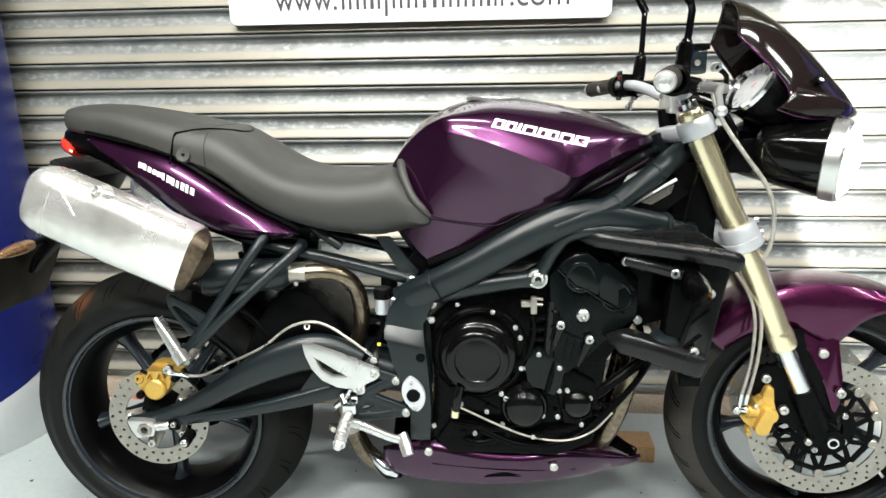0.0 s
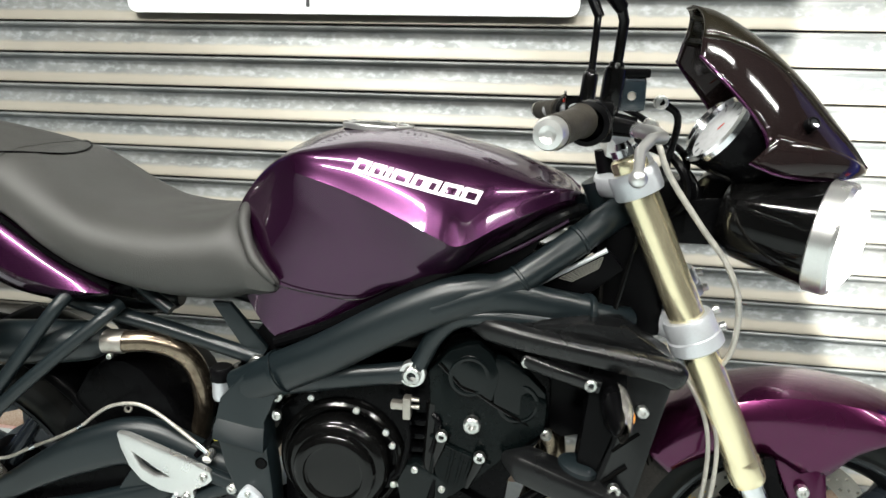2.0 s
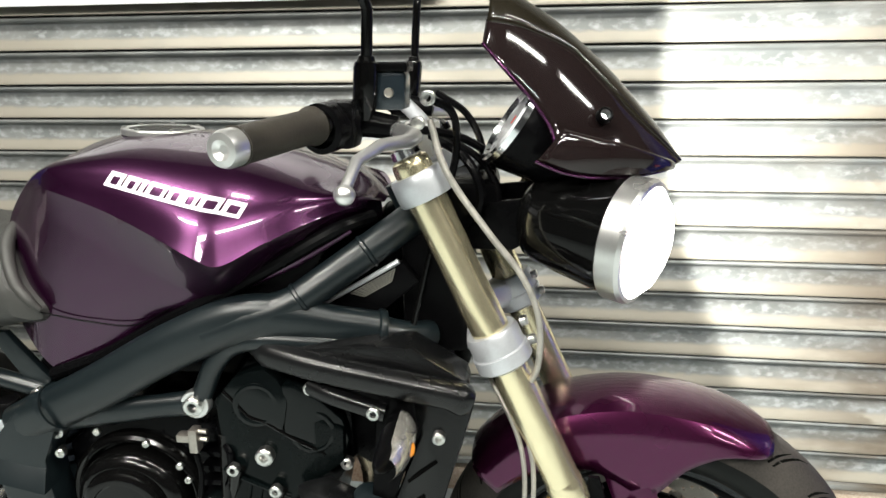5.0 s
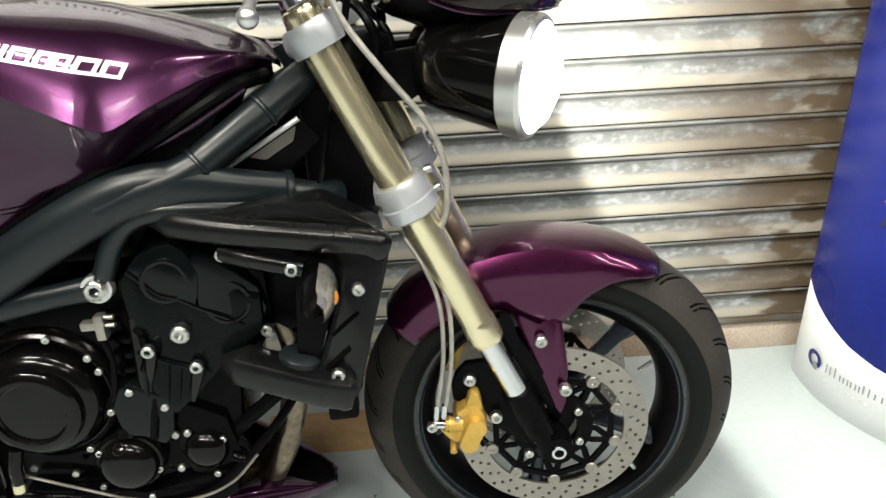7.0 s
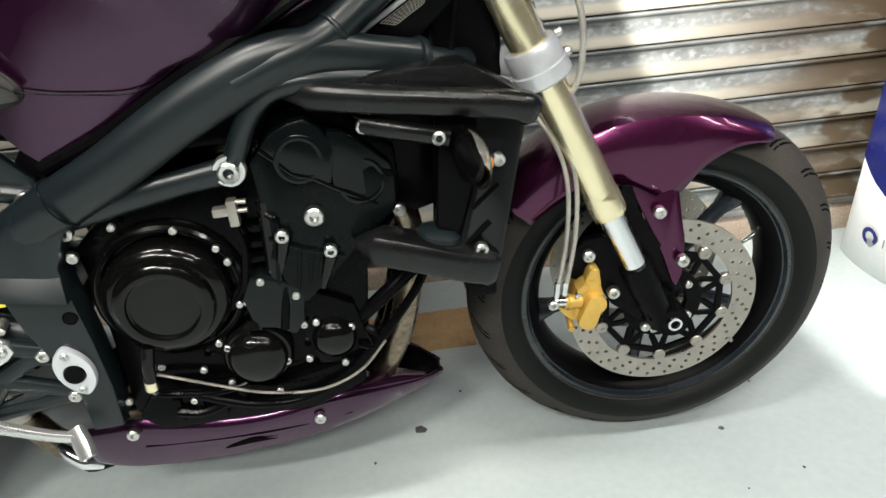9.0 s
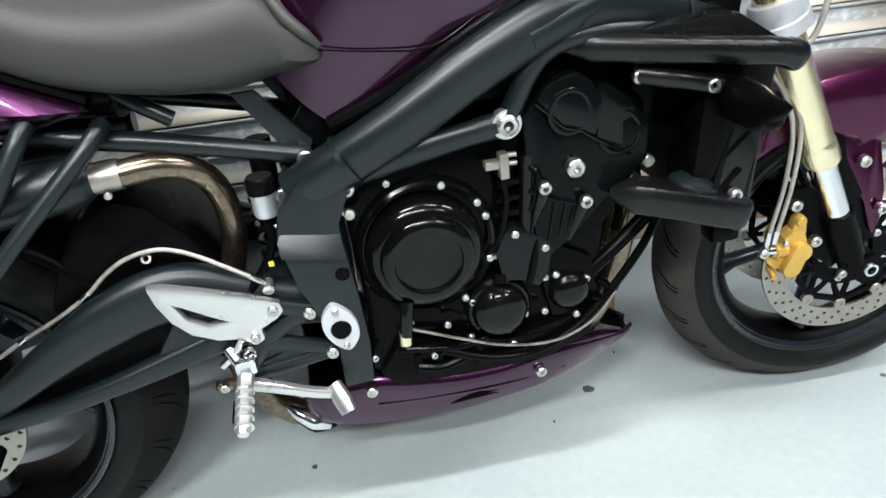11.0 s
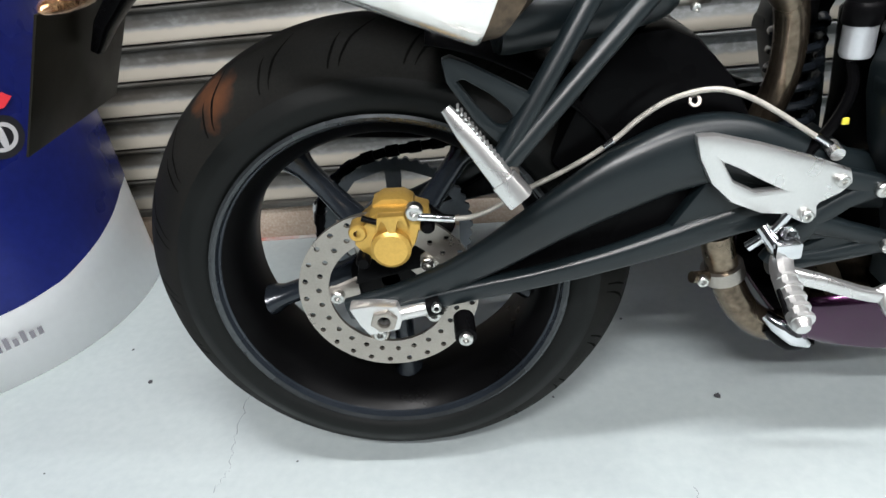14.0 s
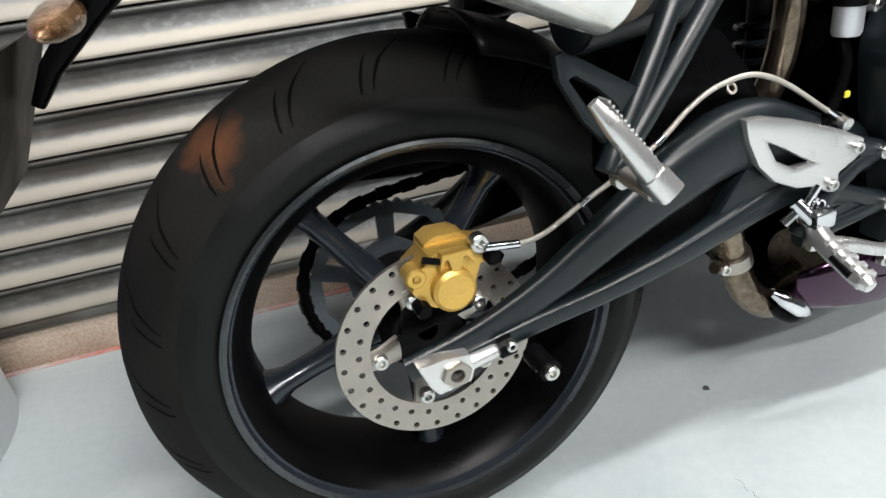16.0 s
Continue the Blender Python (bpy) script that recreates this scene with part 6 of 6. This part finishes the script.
for s in (-1, 1):
    g = part("grip", lathe([(.0115, 0), (.0195, 0), (.0205, .004), (.0175, .010), (.0175, .120), (.0185, .124), (.0115, .125)], (1.017, s * .245, 1.016), (-.30, s, -.06), 24), GRIP, bike, "black rubber grip")
    q = Vector((-.30, s, -.06)).normalized()
    e = Vector((1.017, s * .245, 1.016)) + q * .127
    part("bar_end", lathe([(.0170, -.002), (.0170, .010), (.015, .0155), (.009, .0165), (.004, .013), (0, .013)], e, q, 28), ALLOY, g, "silver bar-end weight")
    sw = box(1.020, 1.056, s * .235, s * .190, .990, 1.040, .008)
    part("switch_housing", sw, BLACK, bike, "black switch housing with a red button")
    if s > 0:
        part("horn_button", box(1.016, 1.028, .206, .216, 1.028, 1.036, .002), RED, bike)
    part("throttle_collar", lathe([(.02, 0), (.026, .002), (.026, .022), (.02, .024)], (1.030, s * .228, 1.014), (-.30, s, -.06), 24), BLACK, bike)
    lv = tube([(1.085, s * .165, 1.005), (1.112, s * .200, 1.000), (1.112, s * .235, .999), (1.092, s * .280, 1.000), (1.076, s * .315, .990), (1.071, s * .345, .968)], [.010, .010, .008, .0065, .006, .0055], 1, 12, wide=1.0)
    L = part("brake_lever" if s < 0 else "clutch_lever", lv, ALLOY, bike, "bright alloy lever with a ball end")
    bl = bmesh.new()
    bmesh.ops.create_uvsphere(bl, u_segments=20, v_segments=12, radius=.0098)
    bmesh.ops.translate(bl, verts=bl.verts, vec=(1.071, s * .347, .964))
    part("ball_end", bl, ALLOY, L)
    part("lever_perch", tube([(1.050, s * .165, 1.012), (1.090, s * .165, 1.006)], [.016, .013], seg=14), BLACK, bike)
    hi = s > 0
    st = part("mirror_stem", tube([(1.057, s * .177, 1.050), (1.061, s * .182, 1.090), (1.064, s * .186, 1.132 + .016 * hi), (1.058 + .008 * hi, s * .190, 1.150 + .026 * hi), (1.036 + .008 * hi, s * .206, 1.172 + .054 * hi), (.995, s * .250, 1.190 + .070 * hi)], [.0064, .0064, .0064, .0068, .0085, .0105], 1, 14), GLOSS, bike, "black mirror stem")
    part("stem_nut", lathe([(.006, .058), (.0085, .057), (.0100, .052), (.0125, .050), (.0138, .044), (.0138, .004), (.0120, -.002), (.008, -.012)], (1.055, s * .176, 1.028), (.09, s * .06, 1), 18), GLOSS, st)
    part("elbow_boot", tube([(1.060 + .008 * hi, s * .189, 1.146 + .026 * hi), (1.040 + .008 * hi, s * .203, 1.168 + .052 * hi), (1.010, s * .234, 1.182 + .066 * hi)], [.0085, .0105, .0125], 1, 14), BLACK, st)
    mh = bmesh.new()
    bmesh.ops.create_uvsphere(mh, u_segments=28, v_segments=16, radius=1)
    for v in mh.verts:
        v.co = Vector((.978 + v.co.x * .030 + abs(v.co.y) * .006, s * (.295 + v.co.y * .080), 1.202 + .072 * (s > 0) + v.co.z * .046))
    part("mirror_head", mh, BLACK, st, "black oval mirror head")
ms = part("brake_master_cylinder", box(1.058, 1.100, -.172, -.128, 1.026, 1.068, .006), RESERVOIR, bike, "glossy black brake fluid reservoir with a bluish reflection in its colour")
part("lid", box(1.055, 1.103, -.175, -.125, 1.067, 1.078, .003), BLACK, ms)
part("sight_glass", lathe([(0, .001), (.0042, .001), (.0052, .002), (.0060, -.002)], (1.082, -.1725, 1.045), seg=16), DISC, ms)
bolt(bike, 1.122, -.150, 1.038, .009, name="banjo_bolt")
bolt(bike, 1.110, -.150, 1.010, .008, name="banjo_bolt")
for k, (pts, r) in enumerate((
        ([(1.122, -.15, 1.038), (1.148, -.13, 1.020), (1.150, -.10, .975), (1.140, -.08, .93)], .0048),
        ([(1.10, .15, 1.03), (1.150, .10, 1.00), (1.175, .05, .95), (1.16, .0, .90)], .0055),
        ([(1.09, -.10, 1.00), (1.15, -.06, .985), (1.19, -.02, .95), (1.18, .0, .89)], .0055),
        ([(1.10, -.03, .99), (1.16, -.08, .96), (1.18, -.09, .91), (1.15, -.06, .86)], .0065),
        ([(1.10, .05, .98), (1.17, -.02, .955), (1.20, -.06, .91), (1.17, -.05, .85)], .0050))):
    part("control_cable", tube(pts, r, 6, 8), BLACK, bike)
part("ignition_barrel", tube([(1.085, 0, .915), (1.075, 0, .965)], .018), BLACK, bike)
part("loom_cover", box(1.13, 1.20, -.07, .07, .84, .93, .015), BLACK, bike)

# -- headlamps, clocks, flyscreen --
DIAL = mat("pale_grey_dial", (0.33, 0.335, 0.34), 0.16, 0, 0.12, 60, 200)
for s in (-1, 1):
    AX = Vector((math.cos(radians(31)), s * math.sin(radians(31)), -.115)).normalized()
    c = Vector((1.258, s * .053, .882))
    bowl = part("headlamp", lathe([(.0, -.016), (.044, -.014), (.055, -.004), (.060, .012), (.0645, .040), (.068, .068), (.0715, .095), (.0735, .112), (.070, .112)], c, AX, 48), GLOSS, bike, "black headlamp bowl")
    part("headlamp_rim", lathe([(.0735, .108), (.0765, .110), (.0770, .134), (.074, .139), (.069, .140), (.066, .134)], c, AX, 48), ALLOY, bowl, "silver headlamp rim")
    part("headlamp_lens", lathe([(.068, .134), (.066, .142), (.055, .152), (.035, .160), (.0, .163)], c, AX, 48), LENS, bowl, "lit headlamp lens")
    part("bowl_vent", tube([c + AX * .045 + Vector((-.020, s * .052, -.012)), c + AX * .072 + Vector((-.024, s * .061, -.016))], [.004, .004], seg=10), GROOVE, bowl)
    part("headlamp_bracket", plate([(1.14, .87), (1.15, .90), (1.26, .91), (1.27, .87), (1.22, .84), (1.16, .84)], *sorted((s * .060, s * .070)), .003), BLACK, bike)
    lamp = bpy.data.lights.new("headlamp_beam", "SPOT")
    lamp.energy, lamp.spot_size, lamp.spot_blend, lamp.shadow_soft_size, lamp.color = BEAM * (1.0 if s > 0 else 0.35), radians(147), 0.09 if s > 0 else 0.7, 0.02, (1.0, 0.97, 0.9)
    lo = new("headlamp_beam", lamp)
    p = bike.matrix_world @ (c + AX * .172)
    lo.matrix_world = look(p, p + Vector((1.0, s * .05, .18)))

for cx_, y, rr in ((1.222, -.068, .055), (1.240, .048, .044)):
    ax = Vector((-.80, -.12, .56)).normalized()
    c = Vector((cx_, y, .998))
    pod = part("instrument_pod", lathe([(0, -.090), (.030, -.086), (.044, -.060), (rr, -.010), (rr, .006), (rr - .002, .010)], c, ax, 40), BLACK, bike, "black instrument pod")
    part("bezel", lathe([(rr - .009, .004), (rr + .002, .004), (rr + .002, .012), (rr - .005, .014), (rr - .009, .008)], c, ax, 40, closed=True), CHROME, pod, "chrome bezel")
    part("dial", lathe([(rr - .006, .007), (0, .007)], c, ax, 40), DIAL, pod, "pale dial")
    u1 = ax.cross(Vector((0, 1, 0))).normalized()
    u2 = ax.cross(u1)
    for k in range(11):
        g = radians(-40 + 26 * k)
        e = u1 * math.cos(g) + u2 * math.sin(g)
        part("dial_mark", tube([c + ax * .0078 + e * (rr - .020), c + ax * .0078 + e * (rr - .012)], .0007, seg=5), DARKINK, pod)
    part("dial_needle", tube([c + ax * .0085, c + ax * .0085 + Vector((.006, -.007, .009))], .0007, seg=6), RED, pod)

COWLS = [  # centre x z, edge x z, half-width
    (1.172, 1.170, 1.180, 1.098, .078), (1.205, 1.162, 1.205, 1.070, .096), (1.254, 1.134, 1.238, 1.034, .110), (1.295, 1.102, 1.262, 1.000, .120), (1.335, 1.066, 1.268, .975, .128), (1.372, 1.026, 1.282, .955, .130), (1.405, .986, 1.325, .944, .122), (1.428, .950, 1.385, .943, .085)]


SCREENS = catmull_n(COWLS, 4)[:29]


def cowl_point(r, v):
    """A point of the flyscreen's shell at row r, v from -1 to 1 across it."""
    cx, cz, ex, ez, w = r
    u = abs(v)
    b = u ** 1.7
    return Vector((cx + (ex - cx) * b + .012 * math.sin(math.pi * u), w * math.copysign(u ** .8, v), cz + (ez - cz) * b + .006 * math.sin(math.pi * u)))


def crease(i):
    return .80 - .34 * clamp01(i / 11) - .06 * clamp01((i - 11) / 17)


cw = bmesh.new()
grid(cw, [[cowl_point(r, crease(i) * (-1 + k / 8)) for k in range(17)] for i, r in enumerate(SCREENS)])
cowl = solid(part("flyscreen", cw, SMOKE, bike, "smoked brown flyscreen over dark purple side panels"), .004)
for s in (-1, 1):
    sp = bmesh.new()
    rows = []
    for i, r in enumerate(SCREENS):
        u0 = crease(i) - .03
        a, b = cowl_point(r, s * u0), cowl_point(r, s)
        row = []
        for k in range(9):
            f = k / 8
            flat = a.lerp(b, f)
            p = flat.lerp(cowl_point(r, s * (u0 + (1 - u0) * f)), .9)
            row.append(p + Vector((-.0015, -s * .0015, -.0025)) * (1 - f))
        rows.append(row)
    grid(sp, rows)
    solid(part("side_panel", sp, COWL, cowl, "glossy dark purple side panel"), .003, 0)
    part("panel_edge", tube([cowl_point(r, s) for r in SCREENS[:17:2]], .0024, 2, 8), PURPLE, cowl, "purple panel edge")
    ck = bmesh.new()
    top = catmull([(1.276, -.1265, 1.001), (1.31, -.1310, .992), (1.345, -.1255, .984), (1.385, -.1030, .969), (1.416, -.062, .955)], 4)
    low = catmull([(1.245, -.1260, .963), (1.285, -.1300, .948), (1.33, -.1245, .944), (1.375, -.0980, .944), (1.416, -.057, .945)], 4)
    grid(ck, [[Vector((p.x, -s * p.y, p.z)) for p in (a, a.lerp(b, .12) + Vector((0, -.003, 0)), a.lerp(b, .5) + Vector((0, -.0065, 0)), a.lerp(b, .85) + Vector((0, -.004, 0)), b + Vector((0, .004, 0)))] for a, b in zip(top, low)])
    solid(part("flyscreen_cheek", ck, COWL, cowl, "rounded lower cheek of the flyscreen"), .003, 0)
    part("cheek_edge", tube([Vector((p.x, -s * (p.y + .001), p.z)) for p in low[::3]], .0020, 2, 8), PURPLE, cowl, "purple lower edge")
    sc = part("screen_boss", lathe([(.0062, .0018), (.0080, .002), (.0092, .0008), (.0095, -.008)], (1.325, s * .1065, 1.016), (.3, s, .5), 20), BLACK, cowl)
    part("screen_screw", lathe([(0, .0002), (.004, .0010), (.0064, .0012)], (1.325, s * .1065, 1.016), (.3, s, .5), 16), CHROME, sc)
part("cowl_base", plate([(1.24, .945), (1.27, .985), (1.34, .978), (1.375, .952), (1.34, .940)], -.075, .075, .004), BLACK, bike)

# the bars are turned a little to the right: the wheel, fork and brakes with them
AXIS = -FD
PIV = Vector((1.205, 0, .726))
TURNED = Matrix.Translation((.011, 0, 0)) @ Matrix.Translation(PIV) @ Matrix.Rotation(radians(-6), 4, AXIS) @ Matrix.Translation(-PIV)
STEERED = {"front_wheel", "fork_leg", "upper_yoke", "lower_yoke", "front_caliper", "caliper_lug", "caliper_bolt", "front_brake_hose", "banjo", "hose_bolt", "banjo_ferrule", "front_mudguard"}
for ob in list(bike.children):
    if ob.name.split(".")[0] in STEERED:
        ob.matrix_basis = TURNED @ ob.matrix_basis
